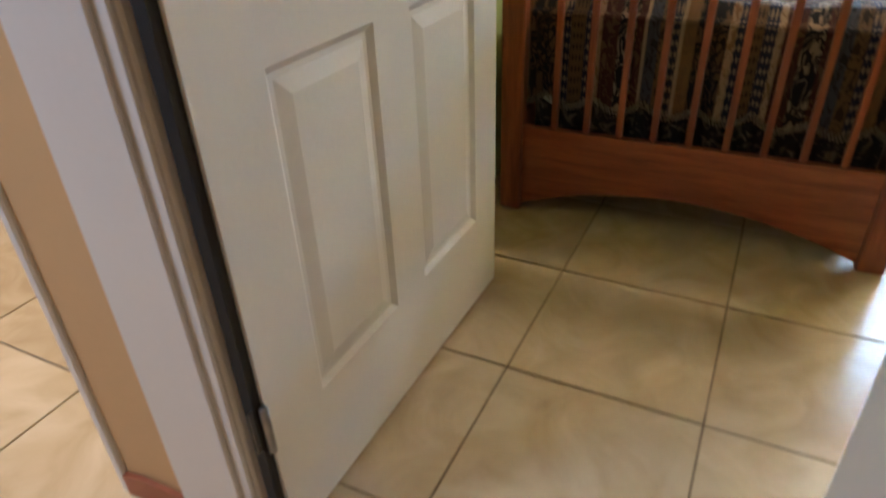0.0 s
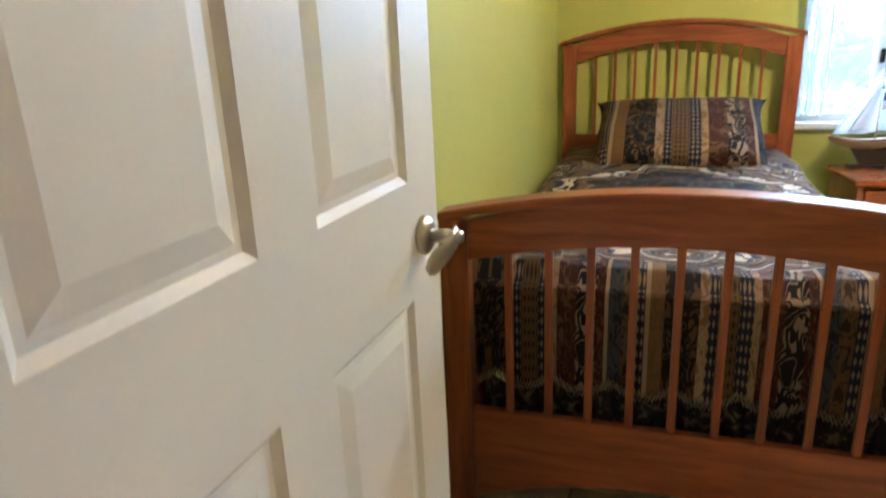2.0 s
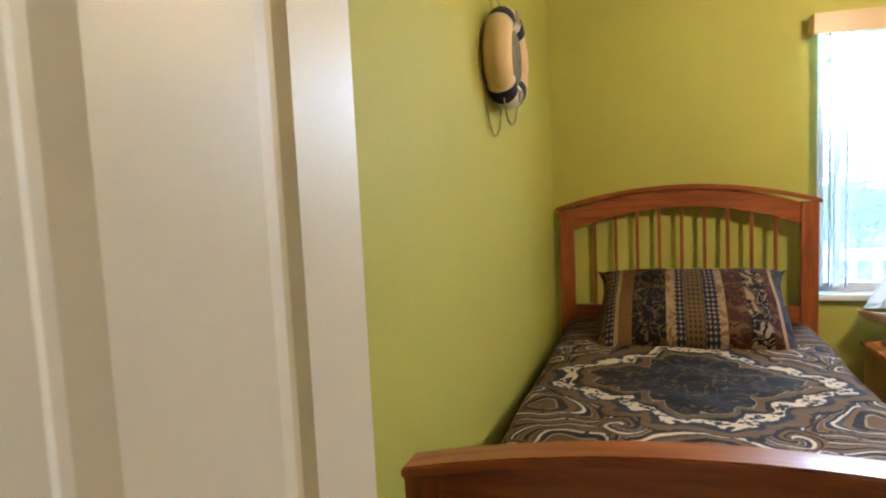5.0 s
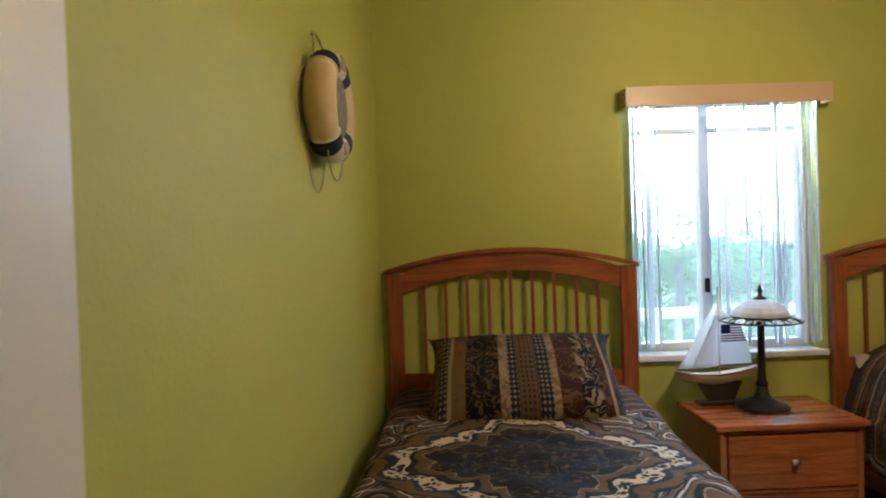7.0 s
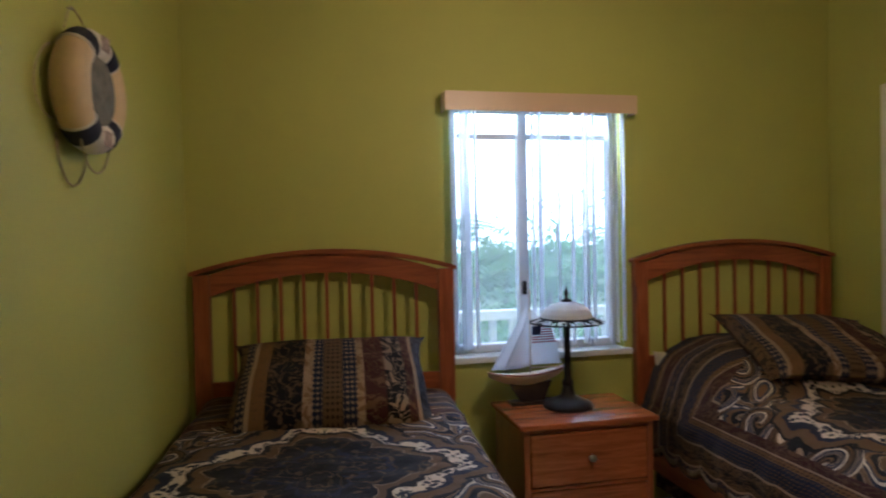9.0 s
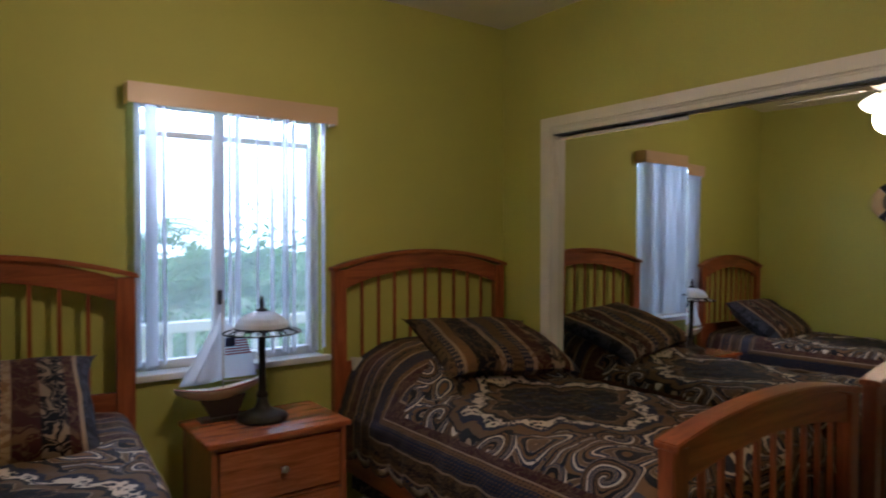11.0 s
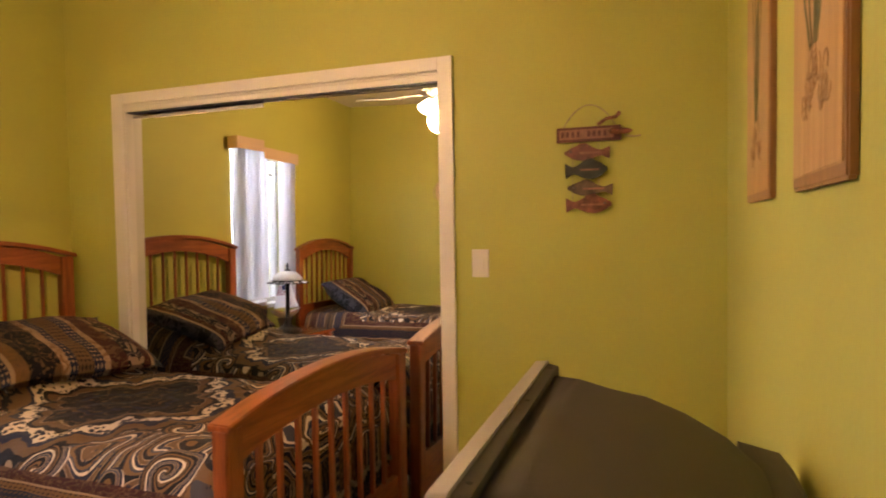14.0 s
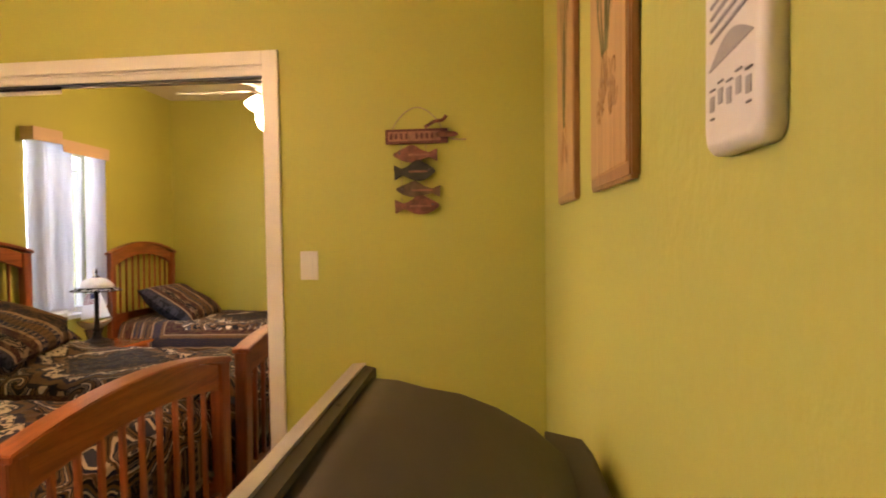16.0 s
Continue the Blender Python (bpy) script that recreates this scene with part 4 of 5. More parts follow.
part("rim", tube([(0.166 * math.cos(2 * math.pi * i / 40), 0.166 * math.sin(2 * math.pi * i / 40), 0.385) for i in range(40)], 0.004, 6, True), "bronze", shade)
part("finial", lathe([(0.0, 0.478), (0.026, 0.478), (0.024, 0.486), (0.010, 0.492), (0.007, 0.503), (0.012, 0.514), (0.007, 0.526), (0.003, 0.545), (0.0, 0.548)], 20), "bronze", tl, "", True)

boat = thing("model_sailboat", "small model sailboat with white sails and a striped flag sail", "model boat", pose(1.750, 4.410, NZ, 0, 0, 2))
hull = bmesh.new()
rings = []
for i in range(15):
    s = i / 14
    x = -0.19 + 0.38 * s
    w = 0.042 * max(0.02, math.sin(math.pi * min(1, 0.08 + s * 0.80)) ** 0.8)
    top = 0.135 + 0.025 * (2 * s - 0.9) ** 2
    keel = top - 0.052 * max(0.12, math.sin(math.pi * (0.06 + 0.88 * s)) ** 0.6)
    rings.append([hull.verts.new(p) for p in ((x, -w, top), (x, -w * 0.85, (top + keel) / 2 + 0.012), (x, -w * 0.35, keel + 0.008), (x, 0, keel), (x, w * 0.35, keel + 0.008), (x, w * 0.85, (top + keel) / 2 + 0.012), (x, w, top))])
for a, c in zip(rings, rings[1:]):
    for i in range(6):
        hull.faces.new((a[i], c[i], c[i + 1], a[i + 1]))
    hull.faces.new((a[6], c[6], c[0], a[0]))
hull.faces.new(rings[0])
hull.faces.new(rings[-1][::-1])
bmesh.ops.recalc_face_normals(hull, faces=hull.faces)
part("hull", hull, "hull", boat, "cream hull", True)
part("gunwale", tube([(-0.19 + 0.38 * i / 14, -0.043 * max(0.02, math.sin(math.pi * min(1, 0.08 + i / 14 * 0.80)) ** 0.8), 0.137 + 0.025 * (2 * i / 14 - 0.9) ** 2) for i in range(15)], 0.003, 6), "hullred", boat)
part("keel", prism([(-0.09, 0.100), (0.12, 0.100), (0.08, 0.012), (-0.04, 0.012)], -0.008, 0.008, "y", 0.002), "hulldark", boat, "dark keel")
part("stand", boxes((-0.09, 0.11, -0.035, 0.035, 0, 0.014), bevel=0.003), "hulldark", boat)
part("mast", tube([(0.015, 0, 0.12), (0.015, 0, 0.33), (0.017, 0, 0.53)], 0.004, 8), "hull", boat)
part("boom", tube([(0.015, 0, 0.165), (0.165, 0, 0.160)], 0.003, 8), "hull", boat)


def sail(name, tri, bulge, material, label=""):
    k = 10
    a, b2, c = map(Vector, tri)
    bm = bmesh.new()
    rows = []
    for j in range(k + 1):
        row = []
        for i in range(k + 1 - j):
            u, v = i / k, j / k
            w = 1 - u - v
            p = a * w + b2 * u + c * v
            row.append(bm.verts.new(p + Vector((0, bulge * 27 * u * v * w * 0.3 + bulge * 4 * u * w * 0.5, 0))))
        rows.append(row)
    for j in range(k):
        for i in range(k - j):
            bm.faces.new((rows[j][i], rows[j][i + 1], rows[j + 1][i]))
            if i < k - j - 1:
                bm.faces.new((rows[j][i + 1], rows[j + 1][i + 1], rows[j + 1][i]))
    bmesh.ops.solidify(bm, geom=bm.faces[:], thickness=0.0012)
    part(name, bm, material, boat, label, True)


sail("jib", ((-0.175, 0, 0.165), (-0.02, 0, 0.165), (0.010, 0, 0.47)), -0.02, "sail")
sail("foresail", ((-0.12, -0.012, 0.165), (0.008, -0.012, 0.175), (0.012, -0.006, 0.42)), -0.03, "sail")
part("mainsail", prism([(0.020, 0.178), (0.168, 0.176), (0.150, 0.260), (0.118, 0.345), (0.060, 0.40), (0.020, 0.43)], -0.005, -0.003, "y"), "sail", boat)
for i in range(7):
    z = 0.280 + i * 0.0115
    x1 = 0.147 - (z - 0.27) * 0.37
    flag = part("flag_stripe", boxes((0.024 if i < 3 else 0.068, x1, -0.0075, -0.0055, z, z + 0.006)), "flagred", boat)
part("flag_canton", boxes((0.024, 0.067, -0.0080, -0.0055, 0.316, 0.357)), "flagblue", boat)


# ---- life ring on the side wall ----
def ring_frame(y):
    return 0.237 + (y - YW) * 0.10


RY, RZ = 3.505, 1.802
ring = thing("life_ring", "cream decorative life ring with navy bands and rope", "life ring", pose(ring_frame(RY) + 0.054, RY, RZ, 0, 0, -5.7))


def torus_arc(a0, a1, big, small, seg=16, steps=16, puff=0.0, deep=1.0):
    """A stretch of the ring's tube, fuller in its middle by puff; local x is out of the wall."""
    bm = bmesh.new()
    rows = []
    for i in range(steps + 1):
        a = a0 + (a1 - a0) * i / steps
        t = small * (1 + puff * math.sin(math.pi * i / steps) ** 0.6)
        rows.append([bm.verts.new((deep * t * math.sin(q), (big + t * math.cos(q)) * math.cos(a), (big + t * math.cos(q)) * math.sin(a))) for q in [2 * math.pi * j / seg for j in range(seg)]])
    for a, b2 in zip(rows, rows[1:]):
        for j in range(seg):
            bm.faces.new((a[j], a[(j + 1) % seg], b2[(j + 1) % seg], b2[j]))
    bm.faces.new(rows[0][::-1])
    bm.faces.new(rows[-1])
    bmesh.ops.recalc_face_normals(bm, faces=bm.faces)
    return bm


# two long padded cushions at the sides, two paler ends with printed patches, navy straps between them
for c, half, cloth in ((0.0, 0.80, "ringcloth"), (math.pi, 0.80, "ringcloth"), (math.pi / 2, 0.42, "ringwhite"), (-math.pi / 2, 0.42, "ringwhite")):
    part("ring_section", torus_arc(c - half, c + half, 0.126, 0.043, puff=0.13 if half > 0.5 else 0.04), cloth, ring, "", True)
for i in range(4):
    c = math.pi / 2 * (1 if i < 2 else -1) + 0.585 * (1 if i % 2 else -1)
    part("band", torus_arc(c - 0.175, c + 0.175, 0.126, 0.0475, steps=8), "navy", ring, "navy blue strap", True)
    e = 0.185 * (1 if i in (1, 3) else -1)
    part("piping", torus_arc(c + e - 0.016, c + e + 0.016, 0.126, 0.049, steps=3), "ringwhite", ring, "", True)
part("disc", moved(lathe([(0.0, -0.006), (0.090, -0.006), (0.094, 0.0), (0.090, 0.006), (0.0, 0.006)], 40), pose(0.026, 0, 0, 0, 90, 0)), "ringdisc", ring, "grey-green printed centre disc")
for a in (math.pi / 2, -math.pi / 2):
    part("patch", moved(boxes((-0.0015, 0.0015, -0.026, 0.026, -0.021, 0.021), bevel=0.001), pose(0.0445, 0.0, 0.130 * math.sin(a))), "patchprint", ring, "faded printed patch")


def slack(c, reach, out, drop=0.0):
    """Rope between two straps, hanging clear of the ring by reach."""
    pts = []
    for k in range(15):
        q = k / 14
        a, big = c - 0.60 + 1.20 * q, 0.168 + reach * math.sin(math.pi * q)
        pts.append((out, big * math.cos(a), big * math.sin(a) - drop * math.sin(math.pi * q)))
    return tube(pts, 0.003, 6)


for c, reach, out, drop in ((0.0, 0.035, -0.035, 0.0), (math.pi, 0.055, -0.040, 0.02), (-math.pi / 2, 0.055, 0.010, 0.0), (-math.pi / 2 - 0.12, 0.062, -0.044, 0.03)):
    part("rope", slack(c, reach, out, drop), "rope", ring, "", True)
part("hanging_loop", tube([(-0.02, 0.085, 0.150), (-0.035, 0.030, 0.215), (-0.042, 0.006, 0.232), (-0.042, -0.008, 0.232), (-0.035, -0.036, 0.212), (-0.02, -0.100, 0.145)], 0.003, 6), "rope", ring, "", True)
part("nail", moved(lathe([(0.0, 0), (0.005, 0), (0.005, 0.012), (0.0, 0.013)], 10), pose(-0.052, 0.0, 0.228, 0, 90, 0)), "steel", ring)


# ---- things on the closet wall ----
sw = thing("light_switch", "white plastic rocker light switch", "light switch")
part("plate", boxes((XR - 0.006, XR - 0.0005, 2.176, 2.250, 1.154, 1.271), bevel=0.002), "plastic", sw)
part("rocker", boxes((XR - 0.010, XR - 0.006, 2.196, 2.230, 1.180, 1.245), bevel=0.0015), "plastic", sw)

sign = thing("fish_sign", "hanging wooden sign with four carved painted fish", "wall sign", pose(0, 0.021, 0.014))
part("board", boxes((XR - 0.022, XR - 0.006, 1.612, 1.862, 1.680, 1.738), bevel=0.002), "signrim", sign, "dark red sign board")
part("board_face", boxes((XR - 0.025, XR - 0.022, 1.640, 1.850, 1.690, 1.728), bevel=0.001), "signboard", sign, "weathered pale sign face")
for i in range(9):
    if i != 4:
        part("lettering", boxes((XR - 0.0262, XR - 0.025, 1.832 - i * 0.0205, 1.842 - i * 0.0205, 1.698, 1.720)), "signrim", sign)
part("rope", tube([(XR - 0.012, 1.835 - 0.20 * k / 16, 1.738 + 0.085 * math.sin(math.pi * k / 16) ** 0.8) for k in range(17)], 0.0028, 6), "rope", sign, "twisted hanging rope", True)
part("lure", moved(lathe([(0.0, -0.045), (0.010, -0.035), (0.013, 0.0), (0.010, 0.030), (0.003, 0.045), (0.0, 0.046)], 14), pose(XR - 0.034, 1.615, 1.712, 90, 0, 8)), "fishpink", sign, "red wooden lure", True)
part("ribbon", tube([(XR - 0.03, 1.700, 1.742), (XR - 0.034, 1.665, 1.762), (XR - 0.03, 1.63, 1.768), (XR - 0.034, 1.615, 1.784)], 0.007, 6), "fishpink", sign, "", True)
part("hook", tube([(XR - 0.025, 1.60, 1.695), (XR - 0.025, 1.565, 1.690), (XR - 0.024, 1.540, 1.692)], 0.004, 6), "rope", sign, "", True)


def fish(y0, y1, z, h, material, flip, tilt):
    k = 18
    top, low = [], []
    for i in range(k + 1):
        s = i / k
        body = math.sin(math.pi * min(1, s / 0.80)) ** 0.7 if s < 0.80 else 0
        tail = max(0.0, (s - 0.70) / 0.30)
        hh = max(0.10, 0.5 * body + 0.42 * tail)
        q = 1 - s if flip else s
        fin = 0.16 * max(0.0, math.sin(math.pi * (s - 0.25) / 0.35)) if 0.25 < s < 0.6 else 0
        top.append((y0 + (y1 - y0) * q, z + h * (hh + fin)))
        low.append((y0 + (y1 - y0) * q, z - h * hh))
    f = part("fish", moved(prism(top + low[::-1], XR - 0.024, XR - 0.010, "x", 0.002), Matrix.Translation((0, (y0 + y1) / 2, z)) @ pose(0, 0, 0, tilt) @ Matrix.Translation((0, -(y0 + y1) / 2, -z))), material, sign, "carved painted fish")
    ey = y0 + (y1 - y0) * (0.86 if flip else 0.14)
    part("eye", moved(lathe([(0.0, 0), (0.005, 0), (0.004, 0.003), (0.0, 0.003)], 10), pose(XR - 0.0242, ey, z + 0.006, 0, -90, 0)), "darkprint", f)
    part("belly_stripe", boxes((XR - 0.0256, XR - 0.0245, min(y0, y1) + 0.03, max(y0, y1) - 0.06, z - 0.004, z + 0.004), bevel=0.0004), "signboard", f)


fish(1.655, 1.830, 1.636, 0.060, "fishpink", True, 1)
fish(1.665, 1.828, 1.570, 0.074, "fishgreen", False, -2)
fish(1.645, 1.820, 1.496, 0.056, "fishbrown", True, 3)
fish(1.650, 1.826, 1.434, 0.068, "fishpink", False, -1)
for y in (1.80, 1.70):
    part("cord", tube([(XR - 0.014, y, 1.69), (XR - 0.014, y, 1.41)], 0.0015, 5), "rope", sign)


# ---- front wall: plaques and white wall unit; local x runs along the wall, y out of it ----
def on_front(x):
    return pose(x, 1.200 + ANGLE_F * (x - 1.0), 0, 0, 0, math.degrees(math.atan(ANGLE_F)))


def plaque(x0, x1, z0, z1, seed):
    p = thing("wall_plaque", "carved wooden plaque with a raised flower and leaf relief", "wall plaque", on_front((x0 + x1) / 2) @ Matrix.Diagonal((1, 0.45, 1, 1)), "pair of carved plaques")
    w = (x1 - x0) / 2
    flat = Matrix.Translation((0, 0.0278, 0)) @ Matrix.Diagonal((1, 0.3, 1, 1)) @ Matrix.Translation((0, -0.029, 0))
    part("board", boxes((-w, w, 0.001, 0.024, z0, z1), bevel=0.004), "plaque_rim", p)
    part("panel", boxes((-w + 0.012, w - 0.012, 0.024, 0.0275, z0 + 0.016, z1 - 0.012), bevel=0.002), "plaque", p)
    rng = random.Random(seed)
    for i in range(8):
        x = rng.uniform(-0.075, 0.075)
        top = z0 + rng.uniform(0.24, 0.62)
        part("stem", moved(tube([(x * 0.3, 0.030, z0 + 0.16), (x * 0.8, 0.031, (z0 + top) / 2 + 0.06), (x * 1.4, 0.030, top)], 0.0045, 6), flat), "leafpaint", p, "", True)
        leaf = lathe([(0.0, -0.055), (0.010, -0.03), (0.013, 0.0), (0.009, 0.035), (0.0, 0.06)], 10)
        bmesh.ops.scale(leaf, vec=(1, 0.3, 1), verts=leaf.verts)
        part("leaf", moved(leaf, flat @ pose(x * 1.6, 0.030, top, 0, rng.uniform(-14, 14), 0)), "leafpaint", p, "", True)
    for i in range(26):
        a = rng.uniform(0, math.pi)
        r = rng.uniform(0.03, 0.085)
        part("scroll", moved(tube([(0.018 * math.cos(q) * (1 - q / 9), 0, 0.018 * math.sin(q) * (1 - q / 9)) for q in [k * 0.5 for k in range(11)]], 0.0025, 5), flat @ pose(r * math.cos(a), 0.029, z0 + 0.09 + r * math.sin(a) * 0.9, 0, rng.uniform(0, 360), 0)), "carved", p, "", True)


PLAQUES = ((2.22, 2.66, 1.421), (1.648, 1.965, 1.421))
plaque(PLAQUES[0][0], PLAQUES[0][1], PLAQUES[0][2], PLAQUES[0][2] + 0.75, 5)
plaque(PLAQUES[1][0], PLAQUES[1][1], PLAQUES[1][2], PLAQUES[1][2] + 0.75, 8)

UX, UZ, UT, uw = 1.356, 1.416, 0.022, 0.081
unit = thing("wall_unit", "small white plastic louvred wall unit with grey printed symbols", "wall unit", on_front(UX) @ Matrix.Translation((0, 0, UZ)) @ Matrix.Scale(0.56, 4) @ Matrix.Translation((0, 0, -UZ)))
case = bmesh.new()
outline = [(sx * (uw - 0.020) + 0.020 * math.cos(radians(a0 + 15 * k)), sz + 0.020 * math.sin(radians(a0 + 15 * k))) for sx, sz, a0 in ((1, UZ + 0.235, 0), (-1, UZ + 0.235, 90), (-1, UZ + 0.020, 180), (1, UZ + 0.020, 270)) for k in range(7)]
mid = UZ + 0.1275
rows = []
for depth, inset in ((0.001, 0.0), (UT - 0.011, 0.0), (UT - 0.006, 0.0018), (UT - 0.002, 0.006), (UT, 0.012)):
    rows.append([case.verts.new((x * (1 - inset / uw), depth, mid + (z - mid) * (1 - inset / 0.1275))) for x, z in outline])
for low, high in zip(rows, rows[1:]):
    for k in range(28):
        case.faces.new((low[k], low[(k + 1) % 28], high[(k + 1) % 28], high[k]))
case.faces.new(rows[-1])
case.faces.new(rows[0][::-1])
bmesh.ops.recalc_face_normals(case, faces=case.faces)
part("case", case, "plastic", unit, "", True)
for i in range(9):
    part("louvre", moved(boxes((-uw + 0.018, uw - 0.030, UT - 0.001, UT + 0.0016, -0.0018, 0.0018), bevel=0.0006), pose(0, 0, UZ + 0.116 + i * 0.011, 0, 6, 0)), "greyprint", unit)
part("swoosh", prism([(uw - 0.026 - (2 * uw - 0.040) * i / 12, UZ + 0.082 + 0.010 * i / 12) for i in range(13)] + [(-uw + 0.014 + (2 * uw - 0.040) * i / 12, UZ + 0.092 - 0.010 * i / 12 + 0.020 * math.sin(math.pi * i / 12)) for i in range(1, 12)], UT - 0.0005, UT + 0.0012, "y"), "greyprint", unit, "grey swoosh")
for i in range(5):
    x = -uw + 0.020 + i * 0.025
    z = UZ + 0.042 + 0.004 * (i % 2)
    part("symbol", boxes((x, x + 0.013, UT - 0.0003, UT + 0.0010, z, z + 0.015), bevel=0.0004), "greyprint", unit)
    part("print_bar", boxes((x - 0.002, x + 0.014, UT - 0.0003, UT + 0.0009, z + 0.020, z + 0.0220)), "darkprint", unit)
    if i in (0, 4):
        part("print_bar", boxes((x, x + 0.012, UT - 0.0003, UT + 0.0009, z - 0.008, z - 0.0060)), "darkprint", unit)

# ---- television on its stand ----
tv = thing("television", "charcoal tube television with a silver front bezel", "television", pose(1.692, 1.553, 0.690, 0, 0, 3.6) @ Matrix.Scale(0.82, 4))


def loft(sections):
    """Rounded rectangles along y: (y, half width, z low, z high, corner)."""
    bm = bmesh.new()
    rows = []
    for y, w, z0, z1, c in sections:
        row = []
        for cx, cz, a0 in ((w - c, z1 - c, 0), (-w + c, z1 - c, 90), (-w + c, z0 + c, 180), (w - c, z0 + c, 270)):
            for q in range(0, 91, 15):
                row.append(bm.verts.new((cx + c * math.cos(radians(a0 + q)), y, cz + c * math.sin(radians(a0 + q)))))
        rows.append(row)
    for a, b2 in zip(rows, rows[1:]):
        for i in range(len(a)):
            bm.faces.new((a[i], a[(i + 1) % len(a)], b2[(i + 1) % len(a)], b2[i]))
    bm.faces.new(rows[0])
    bm.faces.new(rows[-1][::-1])
    bmesh.ops.recalc_face_normals(bm, faces=bm.faces)
    return bm


part("bezel", loft([(0.022, 0.315, 0.012, 0.578, 0.012), (0.018, 0.322, 0.004, 0.588, 0.014), (-0.004, 0.322, 0.004, 0.590, 0.014)]), "tvsilver", tv, "silver grey front bezel")
part("screen", loft([(0.028, 0.262, 0.13, 0.535, 0.03), (0.0225, 0.27, 0.12, 0.545, 0.03)]), "screen", tv, "dark curved screen", True)
part("shell_rim", loft([(-0.005, 0.318, 0.010, 0.586, 0.016), (-0.024, 0.314, 0.012, 0.584, 0.020)]), "tv", tv)
part("shell", loft([(-0.025, 0.304, 0.014, 0.574, 0.05), (-0.07, 0.302, 0.016, 0.573, 0.06), (-0.12, 0.294, 0.02, 0.564, 0.07), (-0.18, 0.286, 0.03, 0.556, 0.07), (-0.24, 0.268, 0.04, 0.538, 0.07), (-0.30, 0.240, 0.06, 0.512, 0.07), (-0.345, 0.205, 0.07, 0.480, 0.07)]), "tv", tv, "", True)
part("rear_housing", loft([(-0.325, 0.285, 0.02, 0.480, 0.02), (-0.385, 0.275, 0.02, 0.472, 0.03), (-0.400, 0.255, 0.03, 0.455, 0.03)]), "tv", tv)
for x in (-0.27, 0.05, 0.27):
    part("screw_hole", lathe([(0.0, 0.580), (0.004, 0.580), (0.004, 0.5855), (0.0, 0.5855)], 10, (x, -0.014, 0)), "gap", tv)
stand = thing("tv_stand", "cherry wood low stand under the television", "tv stand", pose(1.700, 1.477, 0, 0, 0, 3.6))
part("top", boxes((-0.38, 0.38, -0.22, 0.22, 0.66, 0.690), bevel=0.004), "cherry", stand)
part("side_panel", boxes((-0.36, -0.335, -0.20, 0.20, 0, 0.66)), "cherry_up", stand)
part("side_panel", boxes((0.335, 0.36, -0.20, 0.20, 0, 0.66)), "cherry_up", stand)
part("shelf", boxes((-0.335, 0.335, -0.19, 0.19, 0.10, 0.12)), "cherry", stand)
part("back_panel", boxes((-0.335, 0.335, -0.20, -0.19, 0.0, 0.66)), "cherry", stand)

# ---- ceiling fan ----
FX, FY, FZ = 1.80, 3.06, 0.075
fan = thing("ceiling_fan", "white ceiling fan with lit frosted shades and pull chains", "ceiling fan", pose(FX, FY, FZ))
ZF = ZC - FZ
part("canopy", lathe([(0.0, ZF - 0.05), (0.03, ZF - 0.05), (0.065, ZF - 0.02), (0.07, ZF - 0.001), (0.0, ZF - 0.001)], 28), "white", fan, "", True)
part("downrod", lathe([(0.0, 2.44), (0.013, 2.44), (0.013, ZF - 0.05), (0.0, ZF - 0.05)], 14), "white", fan, "", True)
part("motor", lathe([(0.0, 2.30), (0.06, 2.30), (0.105, 2.33), (0.115, 2.37), (0.10, 2.42), (0.05, 2.445), (0.0, 2.445)], 32), "white", fan, "", True)
for i in range(5):
    a = 20 + 72 * i
    bl = part("blade", moved(prism([(0.16, -0.05), (0.30, -0.068), (0.60, -0.076), (0.67, -0.052), (0.685, 0.0), (0.67, 0.052), (0.60, 0.076), (0.30, 0.068), (0.16, 0.05)], -0.004, 0.004, "z", 0.001), pose(0, 0, 2.315, 0, 0, a) @ pose(0, 0, 0, 11, 0, 0)), "white", fan, "white fan blade")
    part("blade_arm", moved(boxes((0.09, 0.20, -0.014, 0.014, -0.010, -0.004), bevel=0.002), pose(0, 0, 2.315, 0, 0, a) @ pose(0, 0, 0, 11, 0, 0)), "brushed", bl)
part("light_kit", lathe([(0.0, 2.235), (0.035, 2.235), (0.05, 2.26), (0.05, 2.30), (0.0, 2.30)], 24), "white", fan, "", True)
for i in range(3):
    a = radians(40 + 120 * i)
    part("light_shade", moved(lathe([(0.020, 0.0), (0.030, -0.015), (0.048, -0.050), (0.060, -0.085), (0.064, -0.095), (0.060, -0.094), (0.044, -0.050), (0.026, -0.014), (0.016, -0.002)], 20), pose(0.075 * math.cos(a), 0.075 * math.sin(a), 2.262) @ pose(0, 0, 0, 0, 0, math.degrees(a)) @ pose(0, 0, 0, 0, -32, 0)), "bulbglass", fan, "lit frosted glass shade", True)
for dx, dz in ((0.03, 0.0), (-0.03, 0.05)):
    part("pull_chain", tube([(dx, 0, 2.24), (dx, 0, 2.07 + dz)], 0.0015, 5), "brushed", fan)
    part("pull_knob", boxes((dx - 0.012, dx + 0.012, -0.012, 0.012, 2.035 + dz, 2.07 + dz), bevel=0.004), "plaque", fan)

# ---- outdoors ----
structure("ground", boxes((-60, 60, YW + 0.2, 90, -0.35, -0.25)), "lawn", "green lawn beyond the window", "ground")
structure("deck", boxes((-2.5, 6.5, YW + 0.2, 6.5, -0.25, -0.05)), "deck", "pale concrete porch floor", "deck")
rail = thing("porch_railing", "white painted porch railing with square balusters", "railing")
part("top_rail", boxes((-2.0, 6.0, 6.10, 6.20, 0.76, 0.83), bevel=0.006), "vinyl", rail)
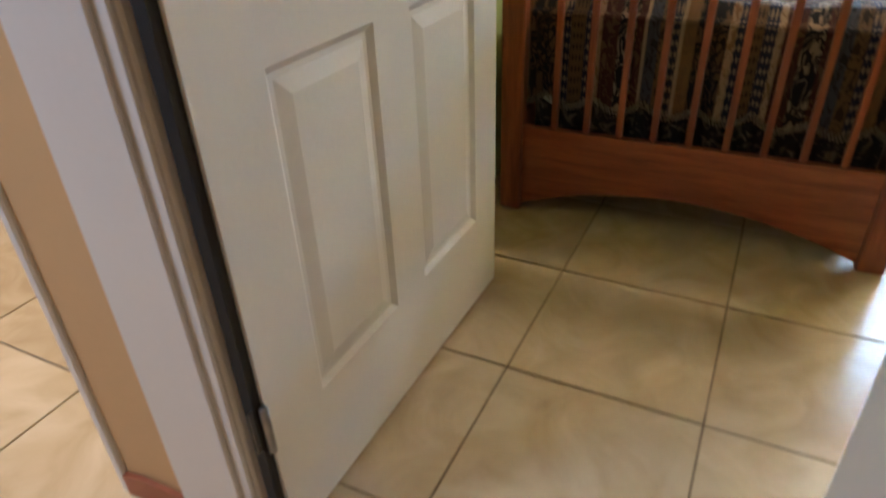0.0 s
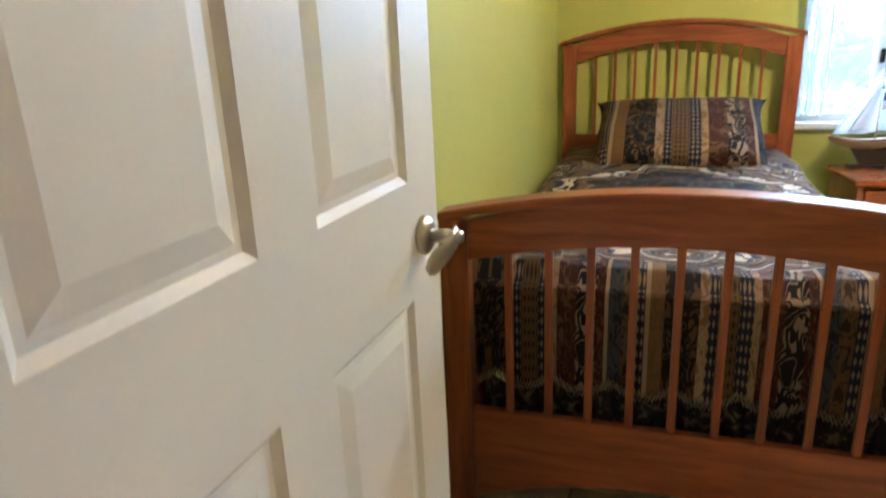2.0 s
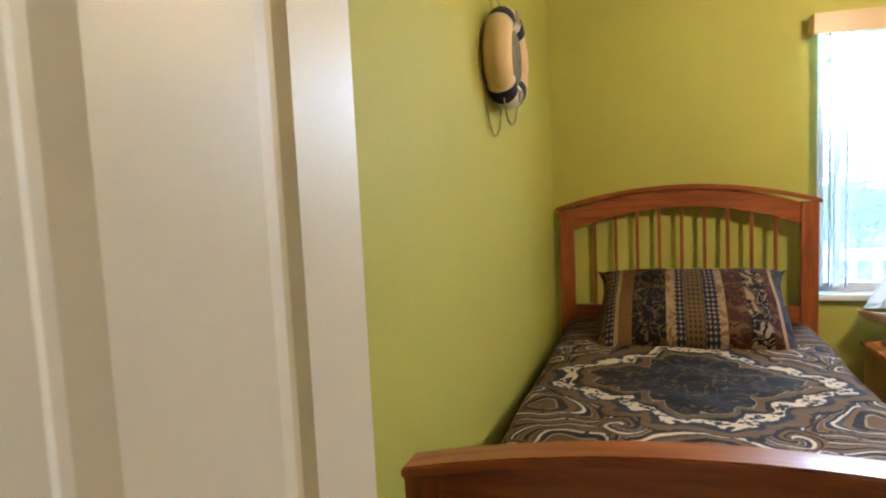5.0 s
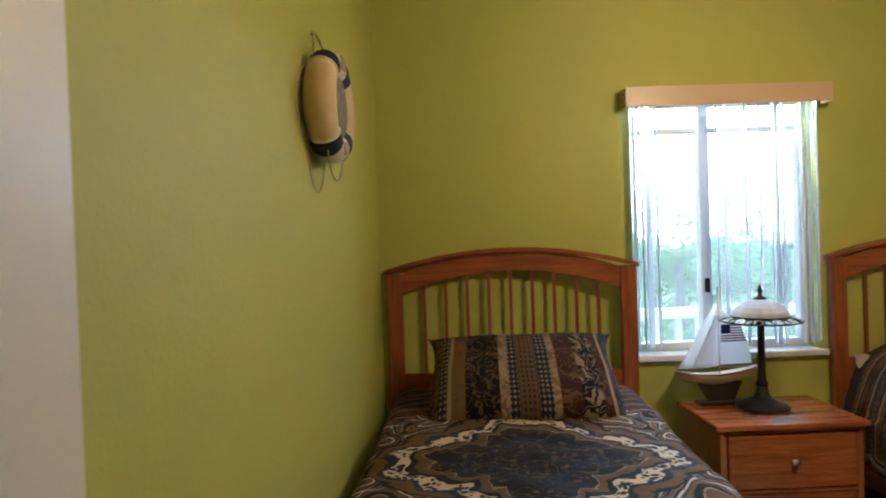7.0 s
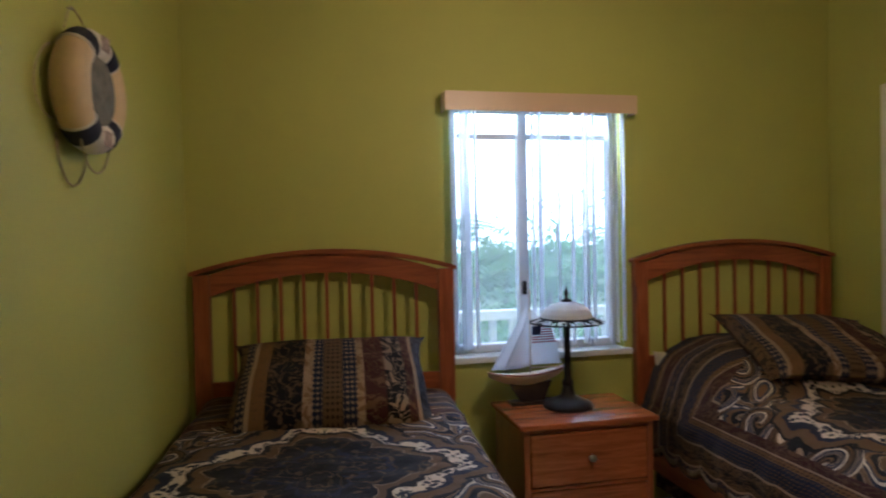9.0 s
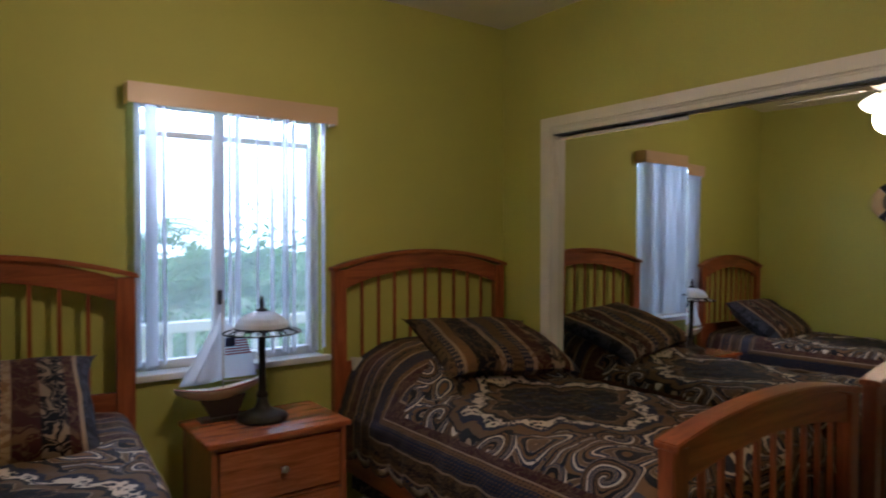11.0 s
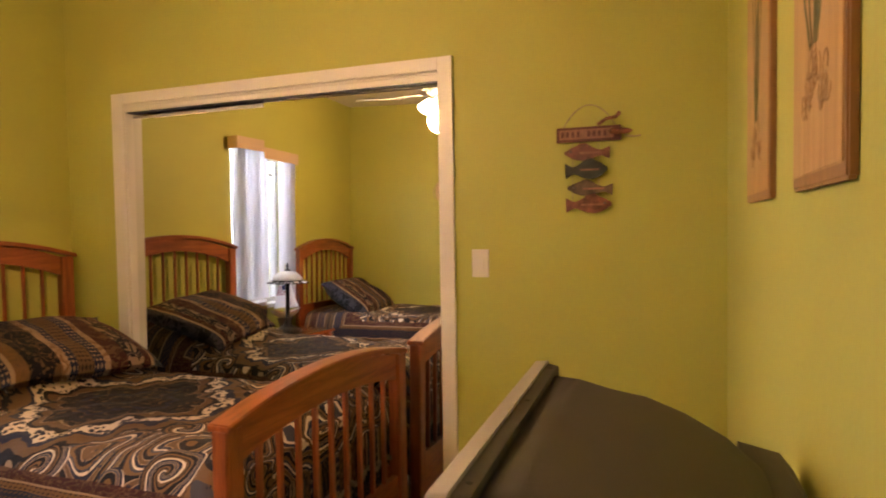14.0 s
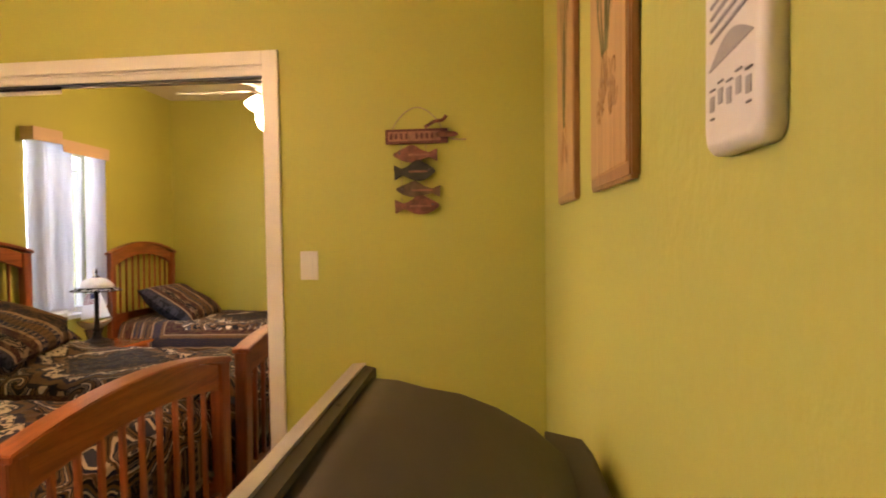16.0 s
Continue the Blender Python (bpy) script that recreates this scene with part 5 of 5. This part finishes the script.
part("bottom_rail", boxes((-2.0, 6.0, 6.12, 6.18, 0.14, 0.20), bevel=0.004), "vinyl", rail)
bal = mesh("baluster", boxes((-0.022, 0.022, -0.022, 0.022, 0.20, 0.76)), "vinyl")
for i in range(54):
    o = new("baluster", bal)
    o.parent = rail
    o.location = (-1.95 + 0.15 * i, 6.15, 0)
for x in (-2.0, 0.6, 3.3, 6.0):
    part("post", boxes((x - 0.05, x + 0.05, 6.10, 6.20, -0.05, 0.90), bevel=0.005), "vinyl", rail)

rngp = random.Random(11)


def palm(x, y, height, fronds, reach):
    t = thing("palm_tree", "green feathery palm beyond the porch", "palm tree", pose(x, y, -0.25), "garden palms")
    part("trunk", lathe([(0.0, 0), (0.10, 0), (0.06, height * 0.3), (0.045, height), (0.0, height)], 12), "bark", t, "", True)
    bm = bmesh.new()
    for f in range(fronds):
        a = 2 * math.pi * f / fronds + rngp.uniform(-0.3, 0.3)
        up = rngp.uniform(0.15, 1.1)
        L = reach * rngp.uniform(0.8, 1.15)
        d = Vector((math.cos(a), math.sin(a), 0))
        side = Vector((-d.y, d.x, 0))
        k = 22
        for i in range(1, k):
            s = i / k
            c = d * (L * s * math.cos(up * (1 - 0.3 * s))) + Vector((0, 0, height + L * (math.sin(up) * s - 0.85 * s * s)))
            ll = 0.42 * reach * math.sin(math.pi * (0.12 + 0.85 * s)) * 0.6
            for q in (-1, 1):
                tip = c + side * q * ll + d * ll * 0.45 + Vector((0, 0, -0.25 * ll + rngp.uniform(-0.03, 0.03)))
                w = d * 0.022
                vs = [bm.verts.new(p) for p in (c - w, c + w, tip)]
                bm.faces.new(vs)
    part("crown", bm, "frond", t)


for x, y, h, n, r in ((0.6, 9.0, 0.5, 16, 1.5), (2.4, 8.2, 0.35, 16, 1.3), (3.9, 9.6, 0.9, 18, 1.7), (-1.6, 9.4, 0.7, 16, 1.6), (5.6, 8.8, 0.5, 16, 1.5), (1.4, 10.5, 0.6, 20, 2.2), (3.0, 11.0, 0.7, 20, 2.4), (6.2, 12.0, 0.9, 20, 2.6), (-0.4, 12.0, 0.9, 20, 2.5), (7.8, 11.0, 1.0, 18, 1.9), (0.3, 8.6, 1.25, 22, 1.2), (1.9, 9.2, 1.35, 22, 1.3), (3.3, 8.8, 1.30, 22, 1.2), (4.8, 9.3, 1.40, 22, 1.3), (2.6, 10.2, 1.6, 22, 1.5), (0.9, 10.8, 1.7, 22, 1.5)):
    palm(x, y, h, n, r)


def shrub(x, y, w, h):
    s = thing("shrub", "dense green leafy shrub in the garden", "shrub", pose(x, y, -0.25), "garden shrubs")
    bm = bmesh.new()
    for i in range(900):
        a, b2, r = rngp.uniform(0, 6.283), rngp.uniform(0.0, 1.0), rngp.uniform(0.6, 1.0)
        q = Vector((w * r * math.cos(a) * math.sqrt(1 - b2 * b2 * 0.8), w * r * math.sin(a) * math.sqrt(1 - b2 * b2 * 0.8), h * b2 * r * (0.8 + 0.3 * noise.noise((a * 2, b2 * 3, x)))))
        n = Vector((rngp.uniform(-1, 1), rngp.uniform(-1, 1), rngp.uniform(-0.3, 1))).normalized()
        t = n.orthogonal().normalized() * 0.07
        u = n.cross(t).normalized() * 0.03
        bm.faces.new([bm.verts.new(p) for p in (q - t, q + u, q + t, q - u)])
    part("leaves", bm, "frond", s)
    part("stems", lathe([(0.0, 0), (0.06, 0), (0.03, h * 0.6), (0.0, h * 0.6)], 8), "bark", s)


for x, y, w, h in ((-0.6, 7.6, 0.8, 1.2), (1.1, 7.3, 0.7, 1.0), (2.9, 7.4, 0.8, 1.15), (4.5, 7.6, 0.8, 1.2), (6.4, 7.7, 0.9, 1.3), (3.6, 10.5, 1.4, 2.2), (0.0, 10.5, 1.4, 2.0), (7.0, 10.0, 1.4, 2.2), (1.8, 12.5, 1.6, 2.7), (5.4, 13.0, 1.7, 3.0), (9.0, 13.0, 1.8, 2.9), (-2.4, 12.5, 1.7, 2.8)):
    shrub(x, y, w, h)
structure("backdrop", boxes((-70, 70, 60, 60.2, -2, 45)), "skyglow", "glowing white sheet standing in for the bright sky", "backdrop")

# ---- floor tiles ----
floor = structure("floor", boxes((-3.88, 4.3, -2.28, YW, -0.06, -0.006)), "grout", "cream ceramic tile floor with brown grout", "floor")
TS = 0.457
tile = mesh("tile", boxes((-TS / 2 + 0.003, TS / 2 - 0.003, -TS / 2 + 0.003, TS / 2 - 0.003, -0.0055, 0.0), bevel=0.0012), "tile")
c5, s5 = math.cos(radians(-5)), math.sin(radians(-5))
for i in range(-9, 10):
    for j in range(-9, 8):
        u, v = (i + 0.5) * TS, (j + 0.5) * TS
        x, y = 0.371 + c5 * u - s5 * v, 1.588 + s5 * u + c5 * v
        if -3.7 < x < 4.0 and -2.1 < y < 4.42:
            o = new("tile", tile)
            o.parent = floor
            o.matrix_world = pose(x, y, 0.0005 * math.sin(i * 5 + j * 3), 0, 0, -5)
